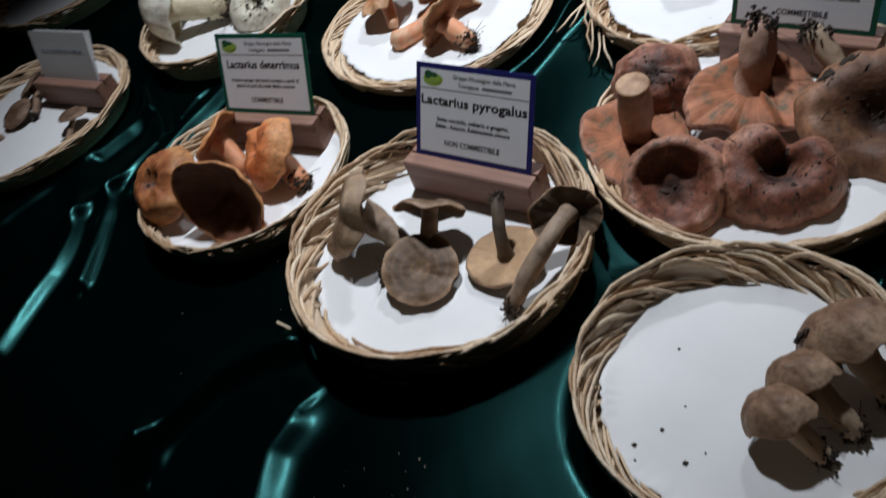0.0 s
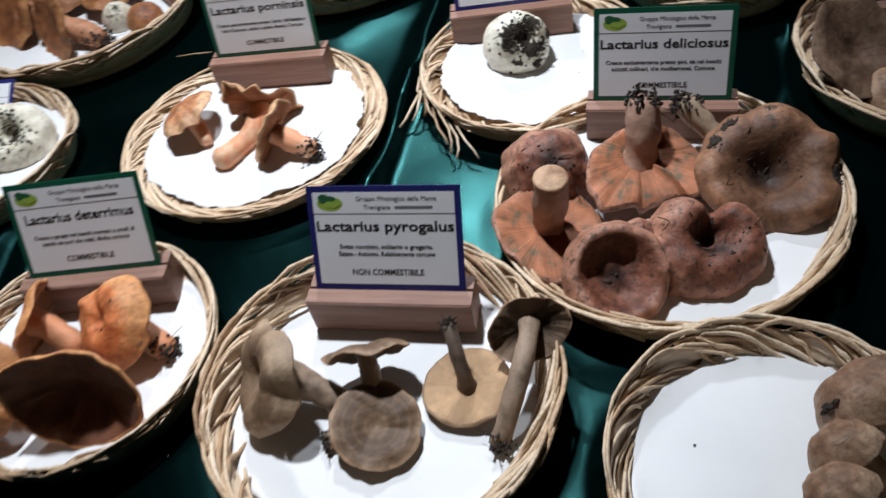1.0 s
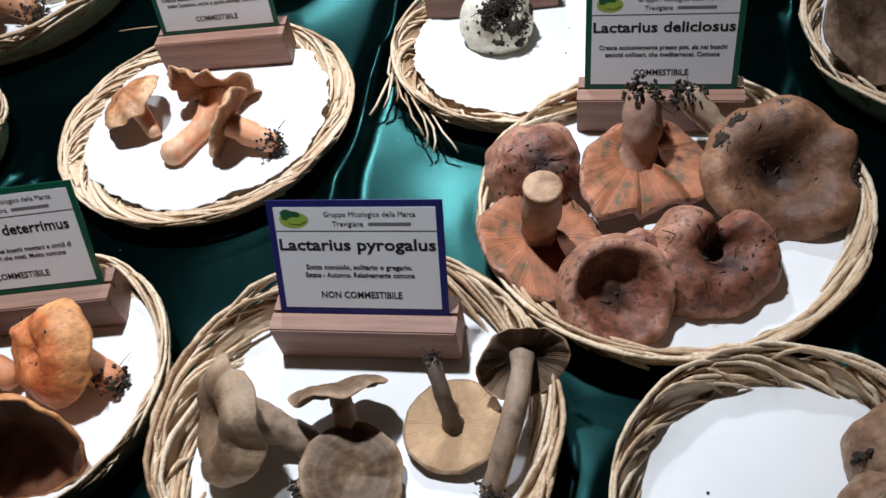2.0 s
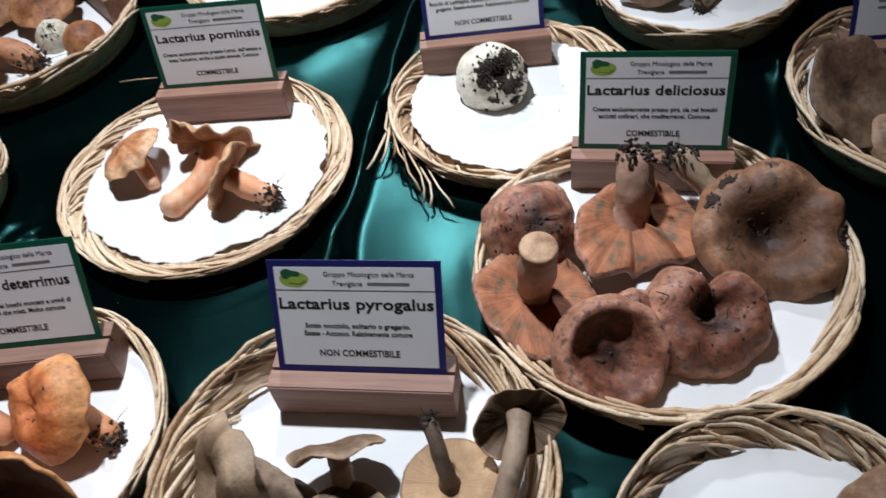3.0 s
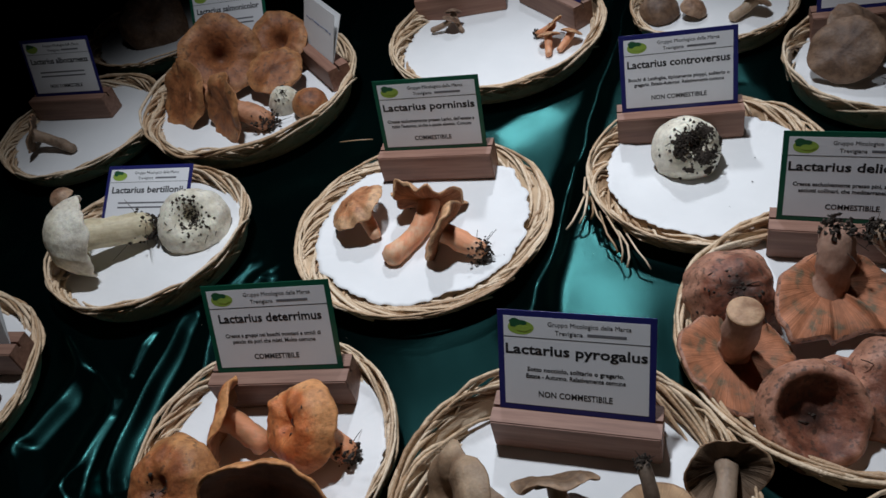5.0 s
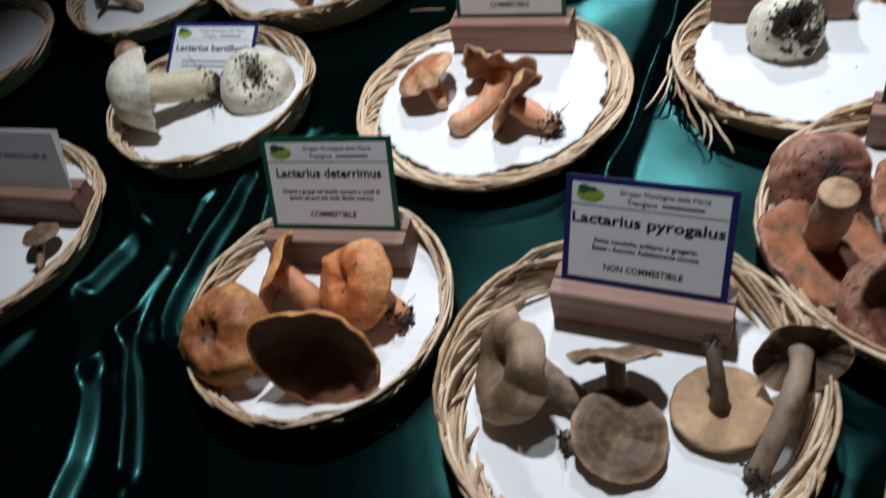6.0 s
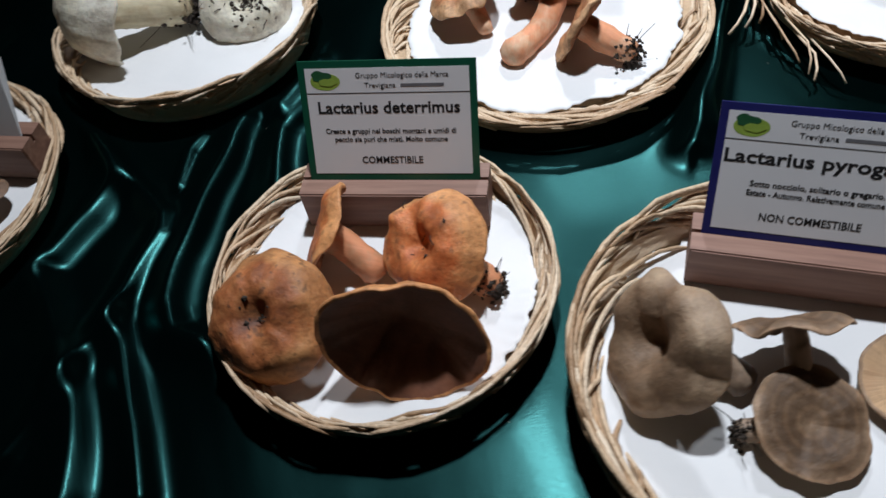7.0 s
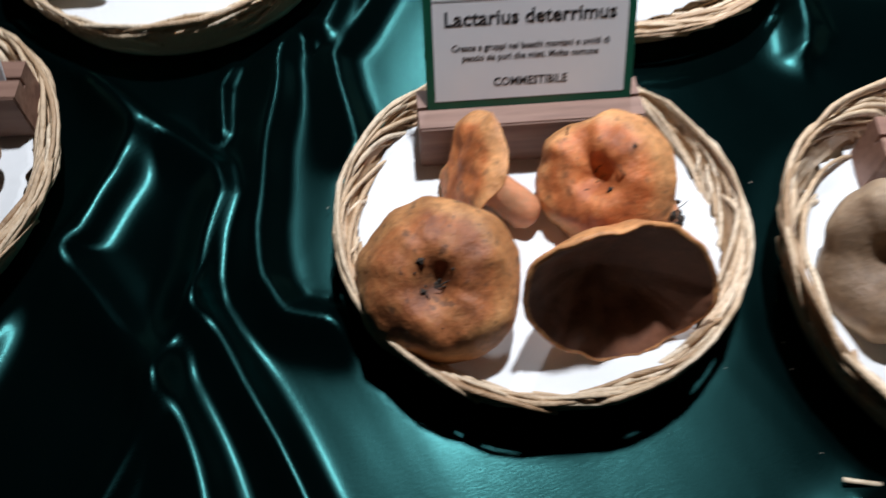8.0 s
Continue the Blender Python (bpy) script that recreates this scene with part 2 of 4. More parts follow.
# kind of mushroom: cap, gills, stem
KINDS = {
    "orange": (cap_skin("orange_cap", (0.42, 0.11, 0.03), (0.6, 0.175, 0.05), (0.66, 0.3, 0.115), spot_amount=0.45, mottle=0.75, crust=0.35), gill_flesh("orange_gills", (0.4, 0.17, 0.07), (0.24, 0.1, 0.045)), flesh("orange_stem", (0.6, 0.25, 0.12), (0.46, 0.26, 0.14))),
    "larch": (cap_skin("larch_cap", (0.4, 0.15, 0.06), (0.52, 0.22, 0.095), (0.62, 0.36, 0.19), crust=0.35), gill_flesh("larch_gills", (0.58, 0.25, 0.115), (0.42, 0.16, 0.07), 0.6), flesh("larch_stem", (0.7, 0.3, 0.15), (0.68, 0.44, 0.28))),
    # red: wide near-black core paints the hollows' shade over a brown middle
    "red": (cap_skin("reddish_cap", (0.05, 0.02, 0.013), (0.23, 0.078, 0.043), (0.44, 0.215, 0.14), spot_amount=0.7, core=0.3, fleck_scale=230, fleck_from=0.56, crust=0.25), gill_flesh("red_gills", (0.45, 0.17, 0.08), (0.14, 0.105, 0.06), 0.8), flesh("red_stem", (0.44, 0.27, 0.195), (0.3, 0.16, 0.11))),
    "grey": (cap_skin("grey_cap", (0.34, 0.22, 0.135), (0.18, 0.108, 0.06), (0.33, 0.215, 0.132), spot_amount=0.12, mottle=0.55, wobble=0.12, core=0.06, rings=0.55), gill_flesh("grey_gills", (0.2, 0.125, 0.075), (0.14, 0.09, 0.055)), flesh("grey_stem", (0.32, 0.225, 0.155), (0.15, 0.1, 0.066))),
    "white": (cap_skin("white_cap", (0.42, 0.34, 0.22), (0.76, 0.72, 0.58), (0.82, 0.78, 0.66), (0.09, 0.06, 0.035), 0.35, mottle=0.55, core=0.05), gill_flesh("cream_gills", (0.46, 0.36, 0.18), (0.34, 0.23, 0.11)), flesh("cream_stem", (0.66, 0.58, 0.4), (0.5, 0.4, 0.25))),
    "tan": (cap_skin("tan_cap", (0.25, 0.14, 0.08), (0.32, 0.185, 0.112), (0.44, 0.29, 0.19), (0.1, 0.05, 0.03), 0.45, crust=0.3), gill_flesh("tan_gills", (0.42, 0.28, 0.18), (0.27, 0.17, 0.1)), flesh("tan_stem", (0.46, 0.34, 0.235), (0.3, 0.2, 0.13))),
    # ochre: dark core darkens the funnel, shade from its rim put into the colour
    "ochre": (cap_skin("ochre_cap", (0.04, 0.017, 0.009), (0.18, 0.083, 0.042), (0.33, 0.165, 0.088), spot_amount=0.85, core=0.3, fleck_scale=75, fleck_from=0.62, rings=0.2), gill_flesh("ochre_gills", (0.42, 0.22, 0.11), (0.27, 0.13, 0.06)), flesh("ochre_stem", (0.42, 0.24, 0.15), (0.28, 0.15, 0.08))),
    "brown": (cap_skin("brown_cap", (0.09, 0.048, 0.03), (0.17, 0.1, 0.062), (0.22, 0.135, 0.085), spot_amount=0.3), gill_flesh("brown_gills", (0.24, 0.15, 0.1), (0.16, 0.095, 0.06)), flesh("brown_stem", (0.28, 0.185, 0.12), (0.19, 0.11, 0.07))),
}

KINDS["rust"] = (cap_skin("rusty_cap", (0.1, 0.034, 0.012), (0.42, 0.135, 0.042), (0.52, 0.24, 0.09), spot_amount=0.6, core=0.16, mottle=0.85, crust=0.3, fleck_scale=150, fleck_from=0.6), KINDS["orange"][1], KINDS["orange"][2])
KINDS["hollow"] = (KINDS["orange"][0], flesh("smooth_brown_gills", (0.19, 0.07, 0.034), (0.13, 0.046, 0.022), along=False), KINDS["orange"][2])
CUT_FLESH = flesh("cut_flesh", (0.5, 0.31, 0.18), (0.26, 0.13, 0.065), along=False)
KINDS["wavy"] = (cap_skin("wavy_grey_cap", (0.2, 0.12, 0.07), (0.25, 0.158, 0.094), (0.4, 0.28, 0.18), spot_amount=0.15, mottle=0.5, core=0.1, rings=0.2), KINDS["grey"][1], KINDS["grey"][2])
KINDS["pile"] = (cap_skin("brown_orange_cap", (0.15, 0.05, 0.018), (0.33, 0.12, 0.042), (0.42, 0.19, 0.075), spot_amount=0.6, core=0.2, crust=0.12, fleck_scale=140, fleck_from=0.6), gill_flesh("brown_orange_gills", (0.36, 0.15, 0.065), (0.22, 0.09, 0.04)), flesh("pale_orange_stem", (0.5, 0.23, 0.12), (0.36, 0.16, 0.08)))
KINDS["buff"] = (KINDS["grey"][0], gill_flesh("buff_gills", (0.5, 0.31, 0.165), (0.43, 0.25, 0.13), 0.88), flesh("dark_stem", (0.17, 0.12, 0.085), (0.08, 0.055, 0.04)))

# ---- mesh helpers ----
def mesh_of(name, verts, faces, smooth=True):
    me = bpy.data.meshes.new(name)
    me.from_pydata([tuple(v) for v in verts], [], [tuple(f) for f in faces])
    if smooth:
        me.polygons.foreach_set("use_smooth", [True] * len(me.polygons))
    me.update()
    return me


def part(name, me, mat, parent, label="", m=None):
    if isinstance(me, bmesh.types.BMesh):
        bm, me = me, bpy.data.meshes.new(name)
        bm.to_mesh(me)
        bm.free()
    if mat and not me.materials:
        me.materials.append(mat)
    ob = new(name, me)
    ob.parent = parent
    if m is not None:
        ob.matrix_basis = m
    return tagged(ob, label) if label else ob


def thing(name, m, label, category, group="", kind=""):
    ob = new(name)
    ob.empty_display_size = 0.02
    ob.matrix_basis = m
    return tagged(ob, label, category, group, kind)


def box(size, centre=(0, 0, 0), bevel=0.0):
    bm = bmesh.new()
    bmesh.ops.create_cube(bm, size=1, matrix=Matrix.LocRotScale(centre, None, size))
    if bevel:
        bmesh.ops.bevel(bm, geom=bm.edges[:], offset=bevel, segments=2, affect="EDGES", profile=0.5)
    return bm


def tube(points, radii, sides=6, closed_ends=True):
    """Vertices and faces of a tube along points."""
    pts = [Vector(p) for p in points]
    verts, faces = [], []
    ref = Vector((0.13, 0.31, 1)).normalized()
    n = len(pts)
    for i, p in enumerate(pts):
        way = (pts[min(i + 1, n - 1)] - pts[max(i - 1, 0)]).normalized()
        if abs(way.dot(ref)) > 0.97:
            ref = Vector((1, 0.2, 0.1)).normalized()
        a = way.cross(ref).normalized()
        b = way.cross(a)
        for k in range(sides):
            w = 2 * math.pi * k / sides
            verts.append(p + radii[i] * (math.cos(w) * a + math.sin(w) * b))
    for i in range(n - 1):
        for k in range(sides):
            k2 = (k + 1) % sides
            faces.append((i * sides + k, i * sides + k2, (i + 1) * sides + k2, (i + 1) * sides + k))
    if closed_ends:
        faces.append(tuple(reversed(range(sides))))
        faces.append(tuple((n - 1) * sides + k for k in range(sides)))
    return verts, faces


def joined(pieces):
    verts, faces = [], []
    for v, f in pieces:
        o = len(verts)
        verts += list(v)
        faces += [tuple(i + o for i in q) for q in f]
    return verts, faces


def lathe(profile, n, shape=None):
    """Turns (radius, height) rows round z; shape(radius, height, angle, row) may move a vertex."""
    verts, faces = [], []
    for j, (r, z) in enumerate(profile):
        for i in range(n):
            a = 2 * math.pi * i / n
            verts.append(shape(r, z, a, j, i) if shape else (r * math.cos(a), r * math.sin(a), z))
    for j in range(len(profile) - 1):
        for i in range(n):
            i2 = (i + 1) % n
            faces.append((j * n + i, (j + 1) * n + i, (j + 1) * n + i2, j * n + i2))
    return verts, faces


# ---- hall: floor, walls, ceiling, table ----
def slab(name, size, centre, mat, label):
    ob = part(name, box(size, centre), mat, None)
    return tagged(ob, label, name.split("_")[0], kind="structure")


slab("floor", (6.2, 6.2, 0.1), (0, 1, -0.8), DARK_FLOOR, "dark hall floor under the table")
slab("ceiling", (6.2, 6.2, 0.1), (0, 1, 2.35), DARK_WALL, "dark unlit hall ceiling")
slab("wall_north", (6.2, 0.1, 3.05), (0, 4.15, 0.775), DARK_WALL, "dark unlit hall wall")
slab("wall_south", (6.2, 0.1, 3.05), (0, -2.15, 0.775), DARK_WALL, "dark unlit hall wall")
slab("wall_east", (0.1, 6.2, 3.05), (3.15, 1, 0.775), DARK_WALL, "dark unlit hall wall")
slab("wall_west", (0.1, 6.2, 3.05), (-3.15, 1, 0.775), DARK_WALL, "dark unlit hall wall")

# baskets: x, y, radius, rim height, paper radius share, paper name
BASKETS = {
    "N": (-0.02, 0.937, 0.1248, 0.02, 0.8),
    "C": (0.244, 0.867, 0.109, 0.022, 0.8),
    "D": (-0.204, 0.74, 0.1025, 0.028, 0.88),
    "P": (-0.015, 0.598, 0.1188, 0.036, 0.84),
    "E": (0.165, 0.433, 0.096, 0.034, 0.84),
    "L": (0.234, 0.646, 0.128, 0.03, 0.88),
    "B": (-0.286, 1.056, 0.1075, 0.03, 0.86),
    "G": (-0.521, 0.951, 0.125, 0.026, 0.86),
    "A": (-0.366, 1.343, 0.108, 0.026, 0.86),
    "S": (-0.147, 1.278, 0.138, 0.034, 0.86),
    "X": (-0.25, 1.564, 0.117, 0.026, 0.86),
    "T": (0.163, 1.216, 0.132, 0.03, 0.86),
    "U": (0.403, 1.12, 0.094, 0.026, 0.86),
    "V": (0.475, 0.916, 0.099, 0.03, 0.86),
    "W": (0.525, 0.671, 0.117, 0.03, 0.86),
    "K": (-0.61, 1.31, 0.115, 0.026, 0.86),
}

TABLE = (-1.05, 1.05, 0.2, 2.0)
table = thing("trestle_table", pose(0, 1.1, -0.75), "long trestle table hidden under a green satin cloth", "table")
part("tabletop", box((2.06, 1.76, 0.03), (0, 0, 0.72), 0.004), WOOD, table)
for sx in (-0.95, 0.95):
    for sy in (-0.8, 0.8):
        part("leg", box((0.05, 0.05, 0.705), (sx, sy, 0.3525), 0.004), WOOD, table)

# folds of the cloth: height, half width, line
FOLDS = [
    (0.0108, 0.0066, [(-0.404, 1.036), (-0.384, 0.984), (-0.373, 0.944), (-0.35, 0.897), (-0.334, 0.864), (-0.336, 0.847), (-0.357, 0.814), (-0.375, 0.788), (-0.372, 0.774), (-0.371, 0.736), (-0.368, 0.703), (-0.366, 0.66)]),
    (0.0115, 0.0096, [(-0.373, 0.951), (-0.368, 0.912), (-0.384, 0.888), (-0.412, 0.863), (-0.424, 0.86), (-0.413, 0.819), (-0.406, 0.779), (-0.404, 0.742), (-0.408, 0.68), (-0.43, 0.6)]),
    (0.0122, 0.0084, [(-0.2, 0.985), (-0.224, 0.955), (-0.239, 0.94), (-0.251, 0.96), (-0.275, 0.926), (-0.301, 0.869), (-0.326, 0.817), (-0.338, 0.784), (-0.339, 0.763), (-0.317, 0.744)]),
    (0.0086, 0.0078, [(-0.19, 0.955), (-0.241, 0.918), (-0.248, 0.889), (-0.256, 0.845)]),
    (0.0058, 0.0036, [(-0.299, 0.94), (-0.312, 0.925), (-0.321, 0.89)]),
    (0.0079, 0.0072, [(-0.372, 0.79), (-0.407, 0.757), (-0.445, 0.72), (-0.48, 0.7)]),
    (0.0072, 0.0072, [(-0.424, 0.86), (-0.46, 0.838), (-0.507, 0.787), (-0.54, 0.76)]),
    (0.010, 0.007, [(0.42, 1.31), (0.337, 1.203), (0.258, 1.1), (0.144, 0.94), (0.101, 0.887), (0.05, 0.814), (0.025, 0.78)]),
    (0.007, 0.006, [(0.14, 0.935), (0.126, 0.915), (0.086, 0.853), (0.045, 0.786)]),
    (0.014, 0.009, [(-0.118, 0.54), (-0.159, 0.536), (-0.204, 0.524), (-0.236, 0.495), (-0.25, 0.48)]),
    (0.010, 0.008, [(-0.256, 0.492), (-0.247, 0.467)]),
    (0.009, 0.012, [(-0.132, 0.47), (-0.146, 0.45), (-0.149, 0.41)]),
    (0.010, 0.018, [(-0.47, 1.09), (-0.435, 1.133), (-0.385, 1.15)]),
    (0.010, 0.010, [(0.0, 1.37), (0.042, 1.445), (0.037, 1.5)]),
    (0.009, 0.006, [(0.36, 0.64), (0.389, 0.688), (0.424, 0.729), (0.474, 0.796)]),
    (0.008, 0.007, [(0.29, 0.54), (0.277, 0.519), (0.26, 0.49)]),
    (0.008, 0.016, [(-0.05, 1.08), (0.02, 1.1), (0.05, 1.14)]),
    (0.008, 0.018, [(0.02, 1.07), (0.1, 1.05), (0.16, 1.07)]),
    (0.007, 0.02, [(0.3, 0.99), (0.36, 0.97), (0.38, 1.03)]),
]


def cloth():
    def grid(lo, a, b, hi):
        return np.concatenate([np.arange(lo, a, 0.012), np.arange(a, b, 0.003), np.arange(b, hi + 1e-6, 0.012)])

    x0, x1, y0, y1 = TABLE
    drop = 0.3
    xs = grid(x0 - drop, -0.62, 0.6, x1 + drop)
    ys = grid(y0 - drop, 0.32, 1.6, y1 + drop)
    X, Y = np.meshgrid(xs, ys)
    rng = np.random.default_rng(4)
    h = np.zeros_like(X)
    loose = np.clip((X + 0.15) / 0.2, 0, 1) * np.clip((Y - 0.7) / 0.2, 0, 1)  # slacker cloth between the back baskets
    for _ in range(16):
        a, f, p = rng.uniform(0, 6.28), rng.uniform(14, 42), rng.uniform(0, 6.28)
        h += (0.007 + 0.007 * loose) / f * np.sin(f * (X * np.cos(a) + Y * np.sin(a)) + p + 1.2 * np.sin(9 * X - 7 * Y + p))
    wx = X + 0.003 * np.sin(31 * Y + 1) + 0.001 * np.sin(77 * X + 50 * Y)
    wy = Y + 0.003 * np.sin(27 * X + 2) + 0.001 * np.sin(63 * X - 70 * Y)
    h += 0.06 * np.clip(X + 0.1, -0.12, 0.25) * np.clip((0.56 - Y) / 0.15, 0, 1)
    for height, width, line in FOLDS:
        best, side = np.full_like(X, 9.0), np.zeros_like(X)
        for (ax, ay), (bx, by) in zip(line, line[1:]):
            dx, dy = bx - ax, by - ay
            L2 = dx * dx + dy * dy
            u = np.clip(((wx - ax) * dx + (wy - ay) * dy) / L2, 0, 1)
            d = np.hypot(wx - ax - u * dx, wy - ay - u * dy)
            s = np.sign(dx * (wy - ay) - dy * (wx - ax))
            near = d < best
            best, side = np.where(near, d, best), np.where(near, s, side)
        w = width * np.where(side > 0, 1.0, 1.6)
        h += height * (0.9 * np.exp(-(best / (1.25 * w)) ** 2) + 0.1 * np.exp(-(best / (0.3 * w)) ** 1.5))
    for cx, cy, r, *_ in BASKETS.values():
        d = np.hypot(X - cx, Y - cy)
        k = np.clip((d - r * 0.93) / (r * 0.22), 0, 1)
        h *= k * k * (3 - 2 * k)
    ox = np.maximum(np.maximum(x0 - X, X - x1), 0)
    oy = np.maximum(np.maximum(y0 - Y, Y - y1), 0)
    over = np.maximum(ox, oy)
    Z = np.maximum(h, -0.012) - over * 2.3 - 0.0
    X2 = np.clip(X, x0 - 0.012, x1 + 0.012) + np.where(over > 0, 0.012 * np.sin(40 * Y) * (ox > 0), 0)
    Y2 = np.clip(Y, y0 - 0.012, y1 + 0.012) + np.where(over > 0, 0.012 * np.sin(40 * X) * (oy > 0), 0)
    ny, nx = X.shape
    me = bpy.data.meshes.new("satin_tablecloth")
    me.vertices.add(nx * ny)
    me.vertices.foreach_set("co", np.stack([X2, Y2, Z], -1).astype(np.float32).ravel())
    i = (np.arange(ny - 1)[:, None] * nx + np.arange(nx - 1)[None, :]).ravel()
    quads = np.stack([i, i + 1, i + nx + 1, i + nx], -1).ravel()
    nq = len(i)
    me.loops.add(nq * 4)
    me.loops.foreach_set("vertex_index", quads.astype(np.int32))
    me.polygons.add(nq)
    me.polygons.foreach_set("loop_start", (np.arange(nq) * 4).astype(np.int32))
    me.polygons.foreach_set("use_smooth", np.ones(nq, bool))
    me.update(calc_edges=True)
    me.materials.append(SATIN)
    ob = new("satin_tablecloth", me)
    return tagged(ob, "dark green satin tablecloth rumpled into soft folds", "tablecloth")


cloth()


# ---- baskets ----
def rod_mesh(seed, inner):
    """One willow rod, for a basket of radius 1 and rim height 0.25; inner: where its wall begins.
    By seed: a long rod climbing the wall, a short steep one, or one lying along the rim."""
    rng = random.Random(seed)
    style = ("long", "long", "rim", "long", "steep", "rim", "long", "steep", "rim", "long", "steep", "rim")[seed % 12]
    span = radians({"long": rng.uniform(42, 78), "steep": rng.uniform(13, 24), "rim": rng.uniform(50, 85)}[style])
    key_u = (0, 0.2, 0.42, 0.66, 0.85, 1.0)
    key_r = [inner + (0.985 - inner) * k for k in (0, 0.22, 0.5, 0.8, 1.0, 0.95)]
    key_z = (0.075, 0.13, 0.19, 0.235, 0.245, 0.165)
    if style == "steep":
        key_r = [inner + (0.985 - inner) * k for k in (-0.05, 0.2, 0.42, 0.62, 0.8, 0.92)]
        key_z = (0.06, 0.1, 0.14, 0.18, 0.21, 0.2)
    elif style == "rim":
        low = rng.choice((0.0, 0.35, 0.6))
        key_r = [inner + (1.0 - inner) * (low + (1 - low) * k) for k in (0.55, 0.75, 0.9, 1.0, 0.98, 0.8)]
        key_z = [0.12 + (0.135 + 0.02 * low) * k for k in (0.3, 0.65, 0.9, 1.0, 0.95, 0.5)]
    jr, jz, rad = rng.uniform(-0.014, 0.014), rng.uniform(-0.018, 0.022), rng.uniform(0.009, 0.0155)
    pts, radii = [], []
    for i in range(12):
        u = i / 11
        a = span * u
        r = np.interp(u, key_u, key_r) + jr + 0.008 * math.sin(9 * u + seed)
        z = np.interp(u, key_u, key_z) + jz + 0.014 * math.sin(12 * u + 2 * seed)
        pts.append((r * math.cos(a), r * math.sin(a), z))
        radii.append(rad * (0.72 + 0.4 * math.sin(math.pi * u)) * (1 + 0.1 * math.sin(23 * u + 3 * seed)))
    v, f = tube(pts, radii, 6)
    me = mesh_of("willow_rod", v, f)
    me.materials.append(WILLOW)
    return me


RODS = {k: [rod_mesh(s, k) for s in range(12)] for k in (0.8, 0.84, 0.86, 0.88)}


def base_mesh(r):
    return mesh_of("woven_base", *lathe([(0.001, 0.006), (0.5 * r, 0.006), (0.9 * r, 0.006), (0.9 * r, 0.0005), (0.001, 0.0005)], 48))


def side_wall(r, h, inner):
    """The closed woven side behind the border rods, ridged row by row."""
    prof = []
    for i in range(9):
        u = i / 8
        prof.append((r * (inner + 0.01 + (0.955 - inner) * u) + (0.0007 if i % 2 else -0.0007), 0.004 + (h * 0.86 - 0.004) * u))
    prof += [(q + 0.0022, z - 0.001) for q, z in reversed(prof)]
    return mesh_of("side_wall", *lathe(prof, 60, lambda q, z, a, j, i: ((q + 0.0006 * (1 if (i + j) % 2 else -1)) * math.cos(a), (q + 0.0006 * (1 if (i + j) % 2 else -1)) * math.sin(a), z)))


def basket(key, label, n=104, group="wicker baskets on the table"):
    x, y, r, h, share = BASKETS[key]
    rng = random.Random(key)
    ob = thing("wicker_basket", pose(x, y, 0.0015, 0, 0, rng.uniform(0, 360)), label, "basket", group)
    part("woven_base", base_mesh(r), WILLOW, ob)
    part("side_wall", side_wall(r, h, share), WILLOW, ob)
    for i in range(n):
        a = 360 * i / n + rng.uniform(-2.5, 2.5)
        s = rng.uniform(0.985, 1.015)
        m = pose(0, 0, rng.uniform(-0.0008, 0.0016), 0, 0, a) @ Matrix.Diagonal((r * s, r * s, h * 4 * rng.uniform(0.9, 1.08), 1))
        part("willow_rod", rng.choice(RODS[share]), None, ob, m=m)
    # the sheet of paper in it
    pr = r * (share + 0.035)
    prng = random.Random(key + "paper")
    ph = prng.uniform(0, 6)

    def edge(rr, z, a, j, i):
        k = rr / pr
        ca, sa = math.cos(a), math.sin(a)
        cut = 0.05 * noise.noise(Vector((ca * 1.7, sa * 1.7, ph))) + 0.035 * noise.noise(Vector((ca * 7, sa * 7, ph))) + 0.03 * noise.noise(Vector((ca * 21, sa * 21, ph)))
        q = rr * (1 + cut * k ** 3)
        up = 0.0006 * math.sin(5 * a + ph) * k * k + 0.004 * max(0, k - 0.86) / 0.14 * (0.6 + 0.4 * math.sin(7 * a))
        return (q * math.cos(a), q * math.sin(a), z + up)

    rows = [0.0005, 0.3, 0.55, 0.75, 0.86, 0.92, 0.96, 1.0]
    prof = [(pr * k, 0.0006) for k in rows] + [(pr * k, 0.0) for k in reversed(rows)]
    v, f = lathe(prof, 260, edge)
    paper = part("paper_liner", mesh_of("paper_liner", v, f), PAPER, None, m=pose(x, y, 0.0146))
    tagged(paper, "round white paper liner with an uneven torn edge", "paper", "paper liners in the baskets")
    return ob


FLOORZ = 0.0153
LABELS = {
    "N": "flat pale wicker basket tray holding orange mushrooms", "C": "frayed flat wicker basket with loose rod ends",
    "D": "small round wicker basket with four orange mushrooms", "P": "round wicker basket with grey-brown mushrooms",
    "E": "round dark-rimmed wicker basket, mostly empty paper", "L": "wide wicker basket heaped with reddish mushrooms",
    "B": "wicker basket with large white mushrooms", "G": "wicker basket with small brown mushrooms",
    "A": "dim wicker basket with one pale mushroom", "S": "wicker basket piled with big orange mushrooms",
    "X": "dim wicker basket with one dark brown mushroom", "T": "wicker basket with tiny orange mushrooms",
    "U": "wicker basket with small grey mushrooms", "V": "wicker basket with greyish clustered mushrooms",
    "W": "wicker basket with a large brown mushroom", "K": "dim wicker basket at the edge of the light",
}
for key in BASKETS:
    basket(key, LABELS[key])


